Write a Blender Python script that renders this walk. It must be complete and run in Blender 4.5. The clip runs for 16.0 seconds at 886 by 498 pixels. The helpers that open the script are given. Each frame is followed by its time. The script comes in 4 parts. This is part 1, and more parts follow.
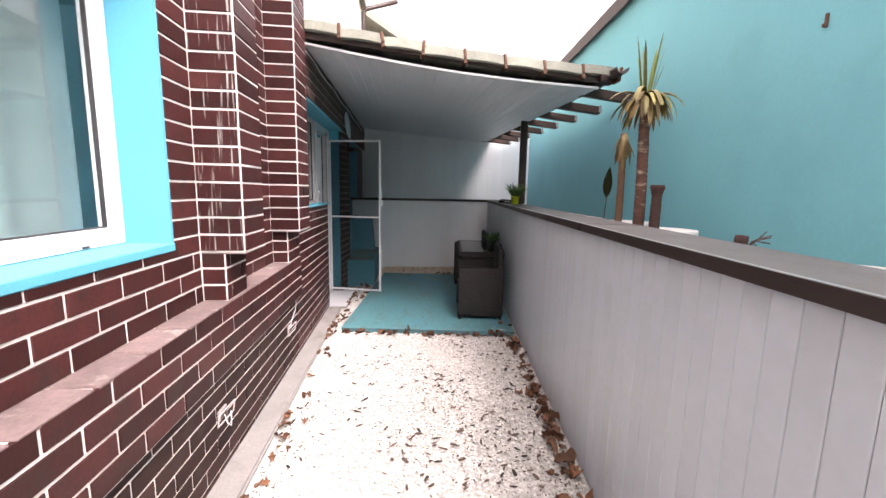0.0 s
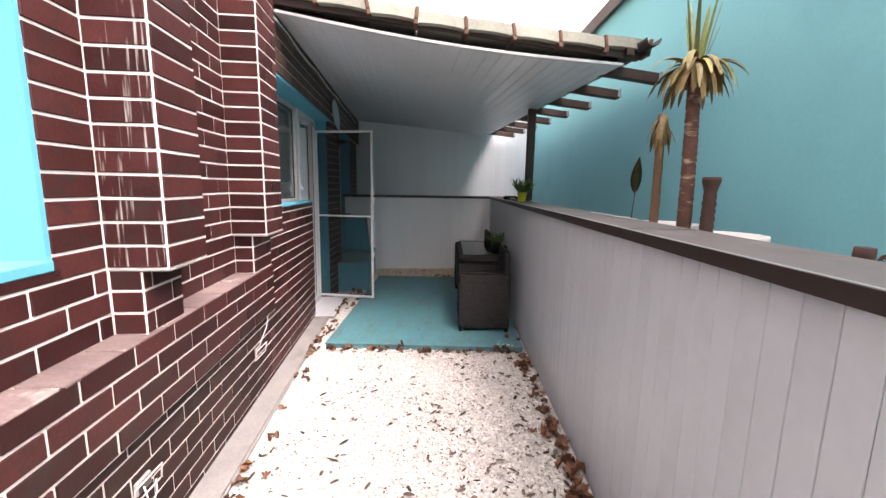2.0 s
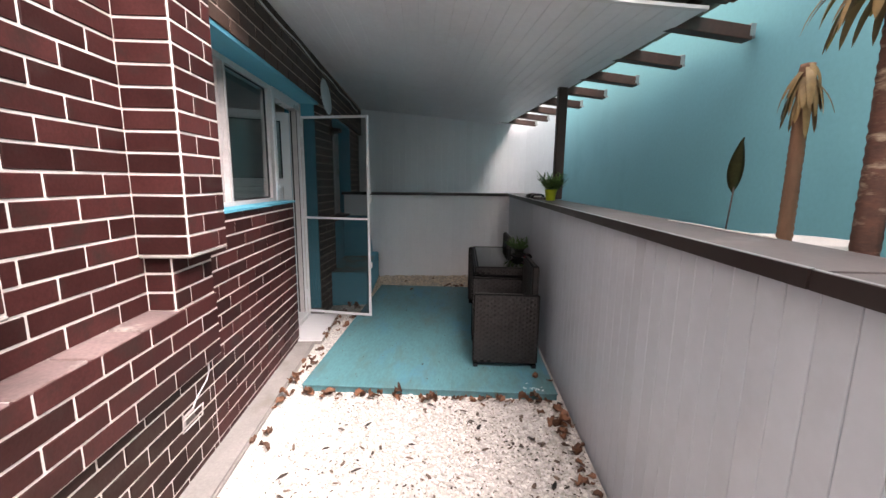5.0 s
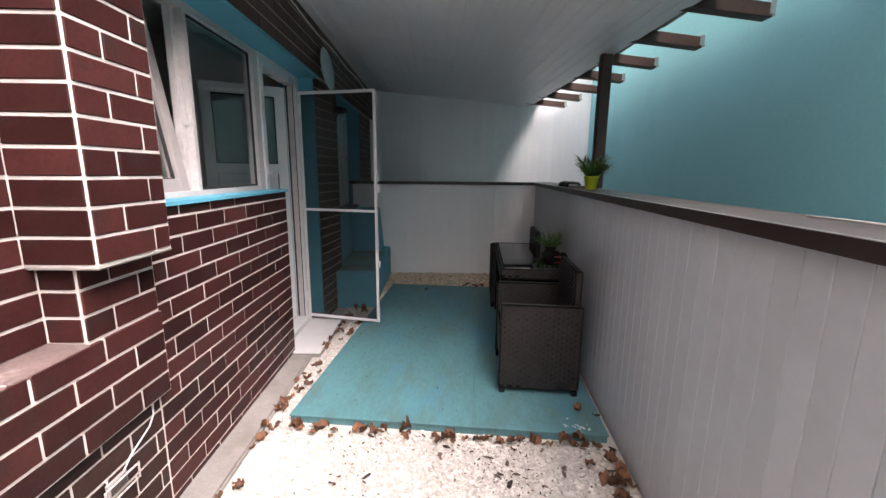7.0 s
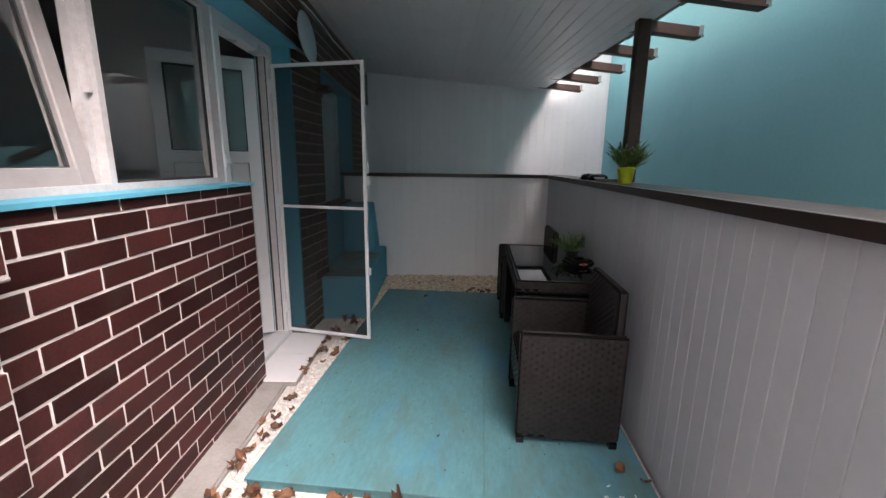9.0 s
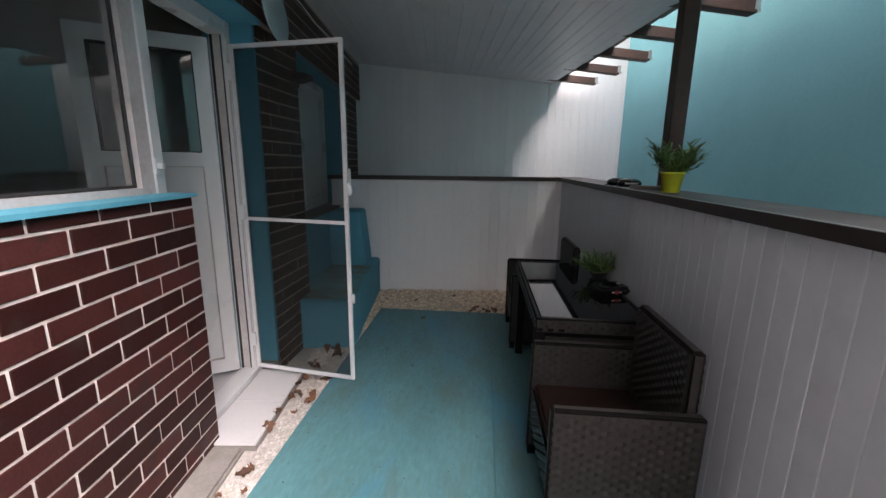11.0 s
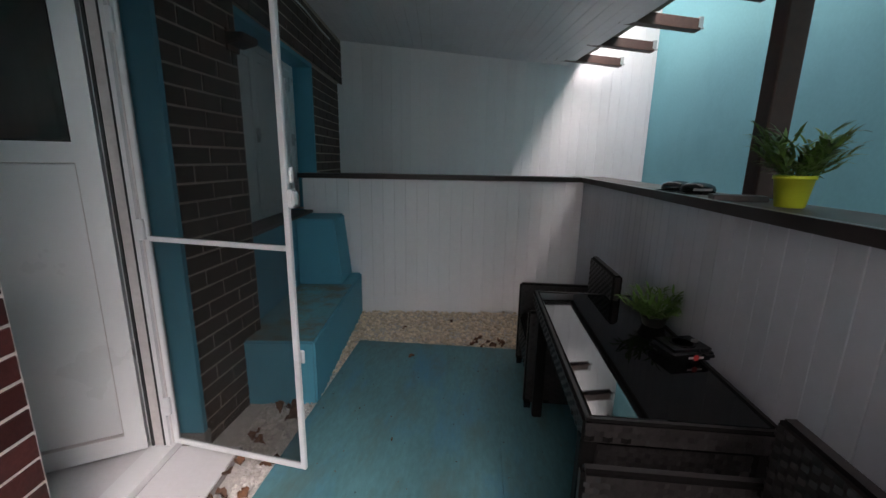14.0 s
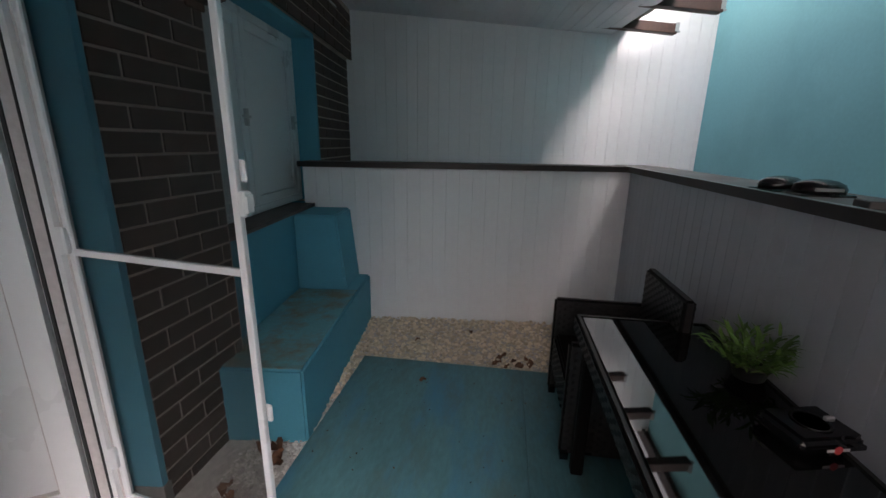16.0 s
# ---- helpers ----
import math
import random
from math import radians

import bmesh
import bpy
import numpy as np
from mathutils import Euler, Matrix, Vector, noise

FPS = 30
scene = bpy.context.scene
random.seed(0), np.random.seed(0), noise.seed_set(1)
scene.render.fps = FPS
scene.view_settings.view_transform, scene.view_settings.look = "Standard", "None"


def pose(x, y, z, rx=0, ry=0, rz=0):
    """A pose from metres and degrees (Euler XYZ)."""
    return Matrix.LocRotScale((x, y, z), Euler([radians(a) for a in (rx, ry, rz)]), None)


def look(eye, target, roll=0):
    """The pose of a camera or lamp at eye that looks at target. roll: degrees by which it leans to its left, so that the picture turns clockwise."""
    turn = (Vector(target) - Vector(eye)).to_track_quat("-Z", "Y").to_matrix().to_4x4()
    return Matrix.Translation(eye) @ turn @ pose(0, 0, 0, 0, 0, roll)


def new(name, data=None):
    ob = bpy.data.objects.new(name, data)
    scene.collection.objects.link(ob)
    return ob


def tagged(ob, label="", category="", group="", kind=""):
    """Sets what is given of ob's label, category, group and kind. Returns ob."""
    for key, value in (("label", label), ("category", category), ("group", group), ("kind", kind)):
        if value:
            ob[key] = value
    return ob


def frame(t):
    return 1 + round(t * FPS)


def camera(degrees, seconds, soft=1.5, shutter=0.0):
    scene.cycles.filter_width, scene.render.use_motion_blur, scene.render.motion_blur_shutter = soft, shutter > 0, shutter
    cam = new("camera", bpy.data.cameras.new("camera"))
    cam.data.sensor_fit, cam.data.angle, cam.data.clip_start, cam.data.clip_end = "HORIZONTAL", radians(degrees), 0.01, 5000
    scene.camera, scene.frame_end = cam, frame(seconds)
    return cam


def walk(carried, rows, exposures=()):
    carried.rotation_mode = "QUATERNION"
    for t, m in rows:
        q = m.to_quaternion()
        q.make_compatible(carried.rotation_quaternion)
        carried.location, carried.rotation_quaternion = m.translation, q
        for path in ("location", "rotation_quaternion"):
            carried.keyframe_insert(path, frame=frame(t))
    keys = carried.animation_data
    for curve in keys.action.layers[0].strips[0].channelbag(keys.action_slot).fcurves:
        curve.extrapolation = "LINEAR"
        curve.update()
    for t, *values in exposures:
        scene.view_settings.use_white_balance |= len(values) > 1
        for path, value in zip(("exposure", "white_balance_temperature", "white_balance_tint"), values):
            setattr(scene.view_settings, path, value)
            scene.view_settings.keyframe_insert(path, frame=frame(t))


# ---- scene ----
cam = camera(95.9, 16.0)
PATH = [
    (0, (0.263, 0.817, 1.426), (0.24, 2.795, 1.136), 1.2),
    (0.5, (0.264, 0.95, 1.431), (0.234, 2.928, 1.135), 1.0),
    (1, (0.265, 1.073, 1.432), (0.234, 3.05, 1.13), 1.0),
    (1.5, (0.273, 1.197, 1.427), (0.241, 3.173, 1.121), 1.0),
    (2, (0.282, 1.329, 1.418), (0.253, 3.305, 1.111), 1.0),
    (2.5, (0.297, 1.471, 1.427), (0.265, 3.446, 1.115), 1.2),
    (3, (0.308, 1.601, 1.429), (0.268, 3.575, 1.112), 1.0),
    (3.5, (0.307, 1.739, 1.426), (0.259, 3.712, 1.104), 0.9),
    (4, (0.302, 1.873, 1.427), (0.244, 3.845, 1.101), 0.8),
    (6.5, (0.268, 2.588, 1.406), (0.102, 4.551, 1.062), 0.7),
    (7, (0.245, 2.719, 1.384), (0.066, 4.675, 1.01), 0.6),
    (7.5, (0.215, 2.858, 1.367), (0.028, 4.811, 0.978), 0.6),
    (8, (0.193, 2.985, 1.368), (0.004, 4.936, 0.968), 0.6),
    (8.5, (0.183, 3.127, 1.364), (0.0, 5.076, 0.957), 0.6),
    (9, (0.184, 3.274, 1.368), (0.001, 5.223, 0.958), 0.8),
    (11.5, (0.131, 3.955, 1.399), (-0.055, 5.902, 0.978), 0.7),
    (12, (0.133, 4.083, 1.395), (-0.05, 6.028, 0.969), 0.7),
    (12.5, (0.147, 4.231, 1.385), (-0.036, 6.178, 0.964), 0.7),
    (13, (0.137, 4.37, 1.395), (-0.043, 6.315, 0.965), 1.0),
    (13.5, (0.128, 4.491, 1.398), (-0.056, 6.434, 0.963), 1.0),
    (14, (0.098, 4.613, 1.402), (-0.085, 6.556, 0.966), 1.0),
    (14.5, (0.08, 4.733, 1.396), (-0.116, 6.676, 0.965), 0.9),
    (15, (0.067, 4.843, 1.397), (-0.134, 6.782, 0.949), 1.0),
    (15.5, (0.07, 4.967, 1.394), (-0.158, 6.893, 0.907), 0.8),
    (16, (0.068, 5.091, 1.414), (-0.219, 7.003, 0.904), 0.9),
]
EXPOSURES = [(0.0, 0.92, 6850, 22), (4.0, 0.98, 7000, 22), (7.0, 0.84, 7000, 22), (9.0, 0.80, 6950, 22), (12.5, 0.9, 6900, 22), (16.0, 0.94, 6900, 22)]
walk(cam, [(t, look(eye, target, roll)) for t, eye, target, roll in PATH], EXPOSURES)

# ---- light: an overcast sky, a wide pale sun behind it ----
SUN_EL, SUN_AZ = 50.0, 133.0      # elevation; bearing clockwise from +y
world = bpy.data.worlds.new("overcast_sky")
scene.world = world
world.use_nodes = True
wn = world.node_tree
sky = wn.nodes.new("ShaderNodeTexSky")
sky.sky_type = "NISHITA"
sky.sun_disc = False
sky.sun_elevation = radians(SUN_EL)
sky.sun_rotation = radians(SUN_AZ)
sky.air_density, sky.dust_density, sky.ozone_density = 1.0, 4.0, 1.0
pale = wn.nodes.new("ShaderNodeHueSaturation")
pale.inputs["Saturation"].default_value = 0.12
wn.links.new(sky.outputs[0], pale.inputs["Color"])
# an overcast sky is far brighter overhead than at the horizon
way_up = wn.nodes.new("ShaderNodeTexCoord")
split = wn.nodes.new("ShaderNodeSeparateXYZ")
rise = wn.nodes.new("ShaderNodeMapRange")
rise.inputs["To Min"].default_value, rise.inputs["To Max"].default_value = 0.45, 5.0
grade = wn.nodes.new("ShaderNodeVectorMath")
grade.operation = "SCALE"
wn.links.new(way_up.outputs["Generated"], split.inputs[0])
wn.links.new(split.outputs["Z"], rise.inputs["Value"])
wn.links.new(pale.outputs[0], grade.inputs[0])
wn.links.new(rise.outputs[0], grade.inputs["Scale"])
wn.links.new(grade.outputs[0], wn.nodes["Background"].inputs["Color"])
wn.nodes["Background"].inputs["Strength"].default_value = 0.15
sun_data = bpy.data.lights.new("sun", "SUN")
sun_data.energy, sun_data.angle, sun_data.color = 1.0, radians(40), (1.0, 0.97, 0.93)
sun = new("sun", sun_data)
sd = Vector((math.sin(radians(SUN_AZ)) * math.cos(radians(SUN_EL)), math.cos(radians(SUN_AZ)) * math.cos(radians(SUN_EL)), math.sin(radians(SUN_EL))))
sun.matrix_world = look(sd * 30, (0, 0, 0))


# ---- materials ----
def mat(name, base, rough=0.6, metal=0.0, var=0.12, scale=6.0, fine=60.0, bump=0.15, dirt=None, dirt_at=0.62, per_object=0.0, per_island=0.0, stretch=(1, 1, 1), spec=0.5, coat=0.0, dirt2=None):
    """A surface with coarse and fine variation, optional dirt blotches, relief."""
    m = bpy.data.materials.new(name)
    m.use_nodes = True
    nt = m.node_tree
    n, ln = nt.nodes, nt.links
    b = n["Principled BSDF"]
    b.inputs["Roughness"].default_value = rough
    b.inputs["Metallic"].default_value = metal
    b.inputs["Specular IOR Level"].default_value = spec
    b.inputs["Coat Weight"].default_value = coat
    tc = n.new("ShaderNodeTexCoord")
    mp = n.new("ShaderNodeMapping")
    mp.inputs["Scale"].default_value = stretch
    ln.new(tc.outputs["Object"], mp.inputs["Vector"])
    vec = mp.outputs["Vector"]
    if per_object:
        oi = n.new("ShaderNodeObjectInfo")
        add = n.new("ShaderNodeVectorMath")
        add.operation = "ADD"
        mul = n.new("ShaderNodeVectorMath")
        mul.operation = "SCALE"
        mul.inputs[0].default_value = (17.0, 29.0, 11.0)
        ln.new(oi.outputs["Random"], mul.inputs["Scale"])
        ln.new(vec, add.inputs[0])
        ln.new(mul.outputs[0], add.inputs[1])
        vec = add.outputs[0]
    big = n.new("ShaderNodeTexNoise")
    big.inputs["Scale"].default_value = scale
    big.inputs["Detail"].default_value = 4
    small = n.new("ShaderNodeTexNoise")
    small.inputs["Scale"].default_value = fine
    small.inputs["Detail"].default_value = 3
    ln.new(vec, big.inputs["Vector"])
    ln.new(vec, small.inputs["Vector"])
    mix = n.new("ShaderNodeMath")
    mix.operation = "MULTIPLY_ADD"
    mix.inputs[1].default_value = 0.45
    ln.new(small.outputs["Fac"], mix.inputs[0])
    half = n.new("ShaderNodeMath")
    half.operation = "MULTIPLY"
    half.inputs[1].default_value = 0.55
    ln.new(big.outputs["Fac"], half.inputs[0])
    ln.new(half.outputs[0], mix.inputs[2])
    ramp = n.new("ShaderNodeMapRange")
    ramp.inputs["From Min"].default_value = 0.3
    ramp.inputs["From Max"].default_value = 0.7
    ramp.inputs["To Min"].default_value = 1 - var
    ramp.inputs["To Max"].default_value = 1 + var
    ln.new(mix.outputs[0], ramp.inputs["Value"])
    level = ramp.outputs[0]
    for amount, node, out in ((per_object, "ShaderNodeObjectInfo", "Random"), (per_island, "ShaderNodeNewGeometry", "Random Per Island")):
        if amount:
            src = n.new(node)
            rr = n.new("ShaderNodeMapRange")
            rr.inputs["To Min"].default_value = 1 - amount
            rr.inputs["To Max"].default_value = 1 + amount
            ln.new(src.outputs[out], rr.inputs["Value"])
            mm = n.new("ShaderNodeMath")
            mm.operation = "MULTIPLY"
            ln.new(level, mm.inputs[0])
            ln.new(rr.outputs[0], mm.inputs[1])
            level = mm.outputs[0]
    col = n.new("ShaderNodeVectorMath")
    col.operation = "SCALE"
    col.inputs[0].default_value = base
    ln.new(level, col.inputs["Scale"])
    out = col.outputs[0]
    if dirt:
        dn = n.new("ShaderNodeTexNoise")
        dn.inputs["Scale"].default_value = scale * 0.7
        dn.inputs["Detail"].default_value = 6
        dn.inputs["Roughness"].default_value = 0.65
        ln.new(vec, dn.inputs["Vector"])
        dr = n.new("ShaderNodeMapRange")
        dr.inputs["From Min"].default_value = dirt_at - 0.06
        dr.inputs["From Max"].default_value = dirt_at + 0.1
        ln.new(dn.outputs["Fac"], dr.inputs["Value"])
        dm = n.new("ShaderNodeMix")
        dm.data_type = "RGBA"
        ln.new(dr.outputs[0], dm.inputs["Factor"])
        ln.new(out, dm.inputs["A"])
        dm.inputs["B"].default_value = (*dirt, 1)
        out = dm.outputs["Result"]
    if dirt2:
        en = n.new("ShaderNodeTexNoise")
        en.inputs["Scale"].default_value = scale * 1.9
        en.inputs["Detail"].default_value = 7
        en.inputs["Roughness"].default_value = 0.7
        ln.new(vec, en.inputs["Vector"])
        er = n.new("ShaderNodeMapRange")
        er.inputs["From Min"].default_value, er.inputs["From Max"].default_value = 0.50, 0.72
        er.inputs["To Max"].default_value = 0.75
        ln.new(en.outputs["Fac"], er.inputs["Value"])
        em = n.new("ShaderNodeMix")
        em.data_type = "RGBA"
        ln.new(er.outputs[0], em.inputs["Factor"])
        ln.new(out, em.inputs["A"])
        em.inputs["B"].default_value = (*dirt2, 1)
        out = em.outputs["Result"]
    ln.new(out, b.inputs["Base Color"])
    rv = n.new("ShaderNodeMapRange")
    rv.inputs["To Min"].default_value = max(0.02, rough - 0.12 * min(1, rough * 3))
    rv.inputs["To Max"].default_value = min(1, rough + 0.12 * min(1, rough * 3))
    ln.new(big.outputs["Fac"], rv.inputs["Value"])
    ln.new(rv.outputs[0], b.inputs["Roughness"])
    if bump:
        bp = n.new("ShaderNodeBump")
        bp.inputs["Strength"].default_value = bump
        bp.inputs["Distance"].default_value = 0.004
        ln.new(mix.outputs[0], bp.inputs["Height"])
        ln.new(bp.outputs[0], b.inputs["Normal"])
    return m


def glass(name, tint, rough=0.0):
    m = bpy.data.materials.new(name)
    m.use_nodes = True
    b = m.node_tree.nodes["Principled BSDF"]
    b.inputs["Base Color"].default_value = (*tint, 1)
    b.inputs["Transmission Weight"].default_value = 1.0
    b.inputs["Roughness"].default_value = rough
    b.inputs["IOR"].default_value = 1.45
    return m


M_BRICK = mat("glazed_brick", (0.042, 0.0125, 0.0118), 0.45, var=0.3, scale=9, fine=90, bump=0.3, per_object=0.46, spec=0.18, dirt=(0.030, 0.017, 0.015), dirt_at=0.60)
# splash-grimed brick, also darkened for the shade under the band
M_PLINTHBRICK = mat("grimy_shaded_plinth_brick", (0.034, 0.0165, 0.0145), 0.6, var=0.35, scale=9, fine=90, bump=0.3, per_object=0.4, spec=0.15, dirt=(0.040, 0.027, 0.022), dirt_at=0.58)
M_MORTAR = mat("mortar", (0.63, 0.58, 0.545), 0.9, var=0.15, scale=9, fine=120, bump=0.4)
M_LEDGE = mat("ledge_tile", (0.17, 0.118, 0.112), 0.6, var=0.35, scale=12, fine=80, bump=0.3, dirt=(0.34, 0.30, 0.27), dirt_at=0.62, per_object=0.2)
M_CYAN = mat("cyan_plaster", (0.072, 0.325, 0.43), 0.75, var=0.06, scale=4, fine=90, bump=0.35)
M_TEAL = mat("teal_render", (0.165, 0.45, 0.515), 0.85, var=0.07, scale=1.3, fine=40, bump=0.3, dirt=(0.145, 0.40, 0.465), dirt_at=0.6)
M_CEIL = mat("greyed_ceiling_boards", (0.71, 0.73, 0.76), 0.36, var=0.06, scale=2.5, fine=25, bump=0.05, dirt=(0.64, 0.65, 0.66), dirt_at=0.64)
M_PANEL = mat("white_cladding", (0.80, 0.81, 0.825), 0.38, var=0.03, scale=2.5, fine=25, bump=0.05, per_object=0.02)
# parapet copy of the white cladding, darkened and cooled for its shaded side
M_SHADEPANEL = mat("shaded_white_cladding", (0.42, 0.45, 0.495), 0.42, var=0.05, scale=2.0, fine=25, bump=0.05, per_object=0.03, dirt=(0.375, 0.395, 0.43), dirt_at=0.62)
# browner mortar and brick for the walls under the canopy
M_BROWNMORTAR = mat("brown_mortar", (0.40, 0.325, 0.28), 0.9, var=0.2, scale=9, fine=120, bump=0.4)
M_BROWNBRICK = mat("sheltered_brick", (0.066, 0.040, 0.031), 0.6, var=0.3, scale=9, fine=90, bump=0.3, per_object=0.25, spec=0.25)
M_LITTER = mat("dark_leaf_crumbs", (0.075, 0.052, 0.038), 0.8, var=0.4, scale=30, fine=90, bump=0.2, per_island=0.95)
M_PALEDISC = mat("pale_blue_enamel", (0.36, 0.47, 0.50), 0.5, var=0.08, scale=8, fine=50, bump=0.05)
M_PVC = mat("white_pvc", (0.63, 0.635, 0.64), 0.3, var=0.02, scale=3, fine=30, bump=0.02)
M_WOOD = mat("dark_brown_wood", (0.035, 0.018, 0.013), 0.5, var=0.3, scale=5, fine=40, bump=0.3, stretch=(1, 1, 1), per_object=0.15)
M_RAFTER = mat("stained_rafter_wood", (0.050, 0.022, 0.015), 0.55, var=0.3, scale=6, fine=50, bump=0.3, per_object=0.15)
M_CAP = mat("brown_cap_sheet", (0.017, 0.010, 0.009), 0.45, var=0.2, scale=4, fine=60, bump=0.1)
M_CAPTOP = mat("weathered_cap_top", (0.085, 0.070, 0.068), 0.5, var=0.25, scale=4, fine=70, bump=0.15, dirt=(0.15, 0.13, 0.125))
M_CONC = mat("concrete", (0.22, 0.202, 0.19), 0.9, var=0.18, scale=5, fine=80, bump=0.5, dirt=(0.17, 0.15, 0.13), dirt_at=0.6)
M_EARTH = mat("ground_earth", (0.20, 0.17, 0.14), 0.95, var=0.25, scale=2, fine=40, bump=0.5)
M_GRAVEL = mat("white_marble_gravel", (0.52, 0.485, 0.45), 0.8, var=0.12, scale=20, fine=90, bump=0.2, per_island=0.24)
M_GRAVELBED = mat("gravel_bed", (0.46, 0.425, 0.39), 0.95, var=0.3, scale=40, fine=160, bump=1.0)
M_PEBBLE = mat("cream_pebble", (0.60, 0.50, 0.38), 0.8, var=0.15, scale=20, fine=90, bump=0.2, per_island=0.3)
M_DECK = mat("teal_deck_paint", (0.070, 0.185, 0.205), 0.55, var=0.24, scale=2.3, fine=34, stretch=(1.7, 0.6, 1), bump=0.2, dirt=(0.046, 0.190, 0.285), dirt_at=0.585, dirt2=(0.080, 0.122, 0.112))
M_LEAF_DRY = mat("dry_leaf", (0.125, 0.052, 0.024), 0.7, var=0.35, scale=30, fine=120, bump=0.3, per_object=0.5, per_island=0.45)
M_RATTAN = mat("black_rattan", (0.0050, 0.0044, 0.0043), 0.62, var=0.3, scale=14, fine=90, bump=0.3, spec=0.12)
M_STRAND = mat("rattan_strand", (0.0150, 0.0135, 0.0132), 0.42, var=0.3, scale=14, fine=90, bump=0.2, per_island=0.4, spec=0.4)
M_SEATPAD = mat("brown_seat_weave", (0.0085, 0.0042, 0.0034), 0.7, var=0.3, scale=20, fine=120, bump=0.4, spec=0.12)
M_TABLEGLASS = mat("black_glass", (0.003, 0.003, 0.003), 0.03, var=0.05, scale=2, fine=20, bump=0, spec=0.55)
M_TILE = mat("white_tile", (0.56, 0.55, 0.56), 0.35, var=0.05, scale=5, fine=60, bump=0.05, dirt=(0.5, 0.48, 0.45), dirt_at=0.66)
M_ROOFTILE = mat("concrete_roof_tile", (0.235, 0.235, 0.195), 0.85, var=0.25, scale=7, fine=60, bump=0.5, per_object=0.15)
M_RUST = mat("rusty_brown_wood", (0.10, 0.045, 0.026), 0.8, var=0.3, scale=20, fine=90, bump=0.4)
M_CREAM = mat("cream_render", (0.62, 0.55, 0.45), 0.85, var=0.06, scale=2, fine=50, bump=0.25)
M_TRUNK = mat("palm_trunk_bark", (0.085, 0.038, 0.026), 0.9, var=0.45, scale=14, fine=60, bump=0.8, stretch=(1, 1, 3), dirt=(0.36, 0.28, 0.20), dirt_at=0.6)
M_TRUNK_PALE = mat("bare_stem_bark", (0.15, 0.080, 0.046), 0.85, var=0.3, scale=10, fine=60, bump=0.6, stretch=(1, 1, 0.3))
M_FROND = mat("palm_leaf", (0.14, 0.17, 0.04), 0.55, var=0.35, scale=8, fine=50, bump=0.1, per_island=0.4)
M_FROND_DRY = mat("withered_palm_leaf", (0.19, 0.125, 0.048), 0.65, var=0.35, scale=8, fine=50, bump=0.1, per_island=0.35)
M_FROND_YELLOW = mat("yellowing_palm_leaf", (0.24, 0.19, 0.05), 0.55, var=0.35, scale=8, fine=50, bump=0.1, per_island=0.4)
M_GREEN = mat("artificial_green_leaf", (0.075, 0.16, 0.03), 0.5, var=0.3, scale=12, fine=50, bump=0.05, per_island=0.45)
M_LIME = mat("lime_plastic", (0.50, 0.58, 0.035), 0.4, var=0.05, scale=8, fine=60, bump=0.03)
M_BLACK = mat("black_plastic", (0.006, 0.006, 0.007), 0.25, var=0.1, scale=10, fine=60, bump=0.02)
M_DARKPOT = mat("dark_pot", (0.02, 0.02, 0.02), 0.4, var=0.1, scale=10, fine=60, bump=0.05)
M_WHITEPOT = mat("white_pot", (0.62, 0.60, 0.57), 0.6, var=0.08, scale=6, fine=60, bump=0.1, dirt=(0.4, 0.37, 0.32))
M_STEEL = mat("galvanised_steel", (0.42, 0.42, 0.42), 0.4, metal=0.8, var=0.15, scale=10, fine=60, bump=0.05)
M_RED = mat("red_mark", (0.45, 0.03, 0.03), 0.4, var=0.05, bump=0)
M_GREYMARK = mat("pale_mark", (0.5, 0.5, 0.5), 0.4, var=0.05, bump=0)
M_ROOM = mat("room_paint", (0.42, 0.42, 0.40), 0.9, var=0.05, scale=2, fine=30, bump=0.1)
# white plastic dimmed for the shade on the tilted sash; junction boxes share it
M_DIMPVC = mat("dim_grey_pvc", (0.33, 0.295, 0.285), 0.4, var=0.08, scale=4, fine=40, bump=0.03, dirt=(0.42, 0.37, 0.35))
# side curtain tinted teal for the wall reflected in the pane
M_SIDECURTAIN = mat("reflection_tinted_curtain", (0.27, 0.37, 0.38), 0.9, var=0.06, scale=4, fine=80, bump=0.1)
M_CURTAIN = mat("sheer_curtain", (0.29, 0.285, 0.26), 0.9, var=0.08, scale=5, fine=80, bump=0.1)
M_AGEDPVC = mat("aged_profile", (0.50, 0.465, 0.455), 0.5, var=0.15, scale=6, fine=50, bump=0.05, dirt=(0.36, 0.31, 0.29))
M_GASKET = mat("rubber_gasket", (0.02, 0.02, 0.022), 0.6, var=0.1, bump=0)
M_SILLDARK = mat("dark_stone_sill", (0.07, 0.055, 0.05), 0.5, var=0.25, scale=10, fine=80, bump=0.1)
M_BIGLEAF = mat("dark_green_leaf", (0.042, 0.040, 0.016), 0.7, var=0.35, scale=14, fine=50, bump=0.1, spec=0.12)
M_STUMP = mat("dark_dead_trunk", (0.042, 0.018, 0.014), 0.85, var=0.4, scale=12, fine=70, bump=0.7, stretch=(1, 1, 0.4))
M_SEAT = mat("dirty_blue_paint", (0.10, 0.30, 0.34), 0.8, var=0.15, scale=5, fine=60, bump=0.3, dirt=(0.16, 0.17, 0.13), dirt_at=0.5)
M_GLASS = glass("window_glass", (0.92, 0.96, 0.95))

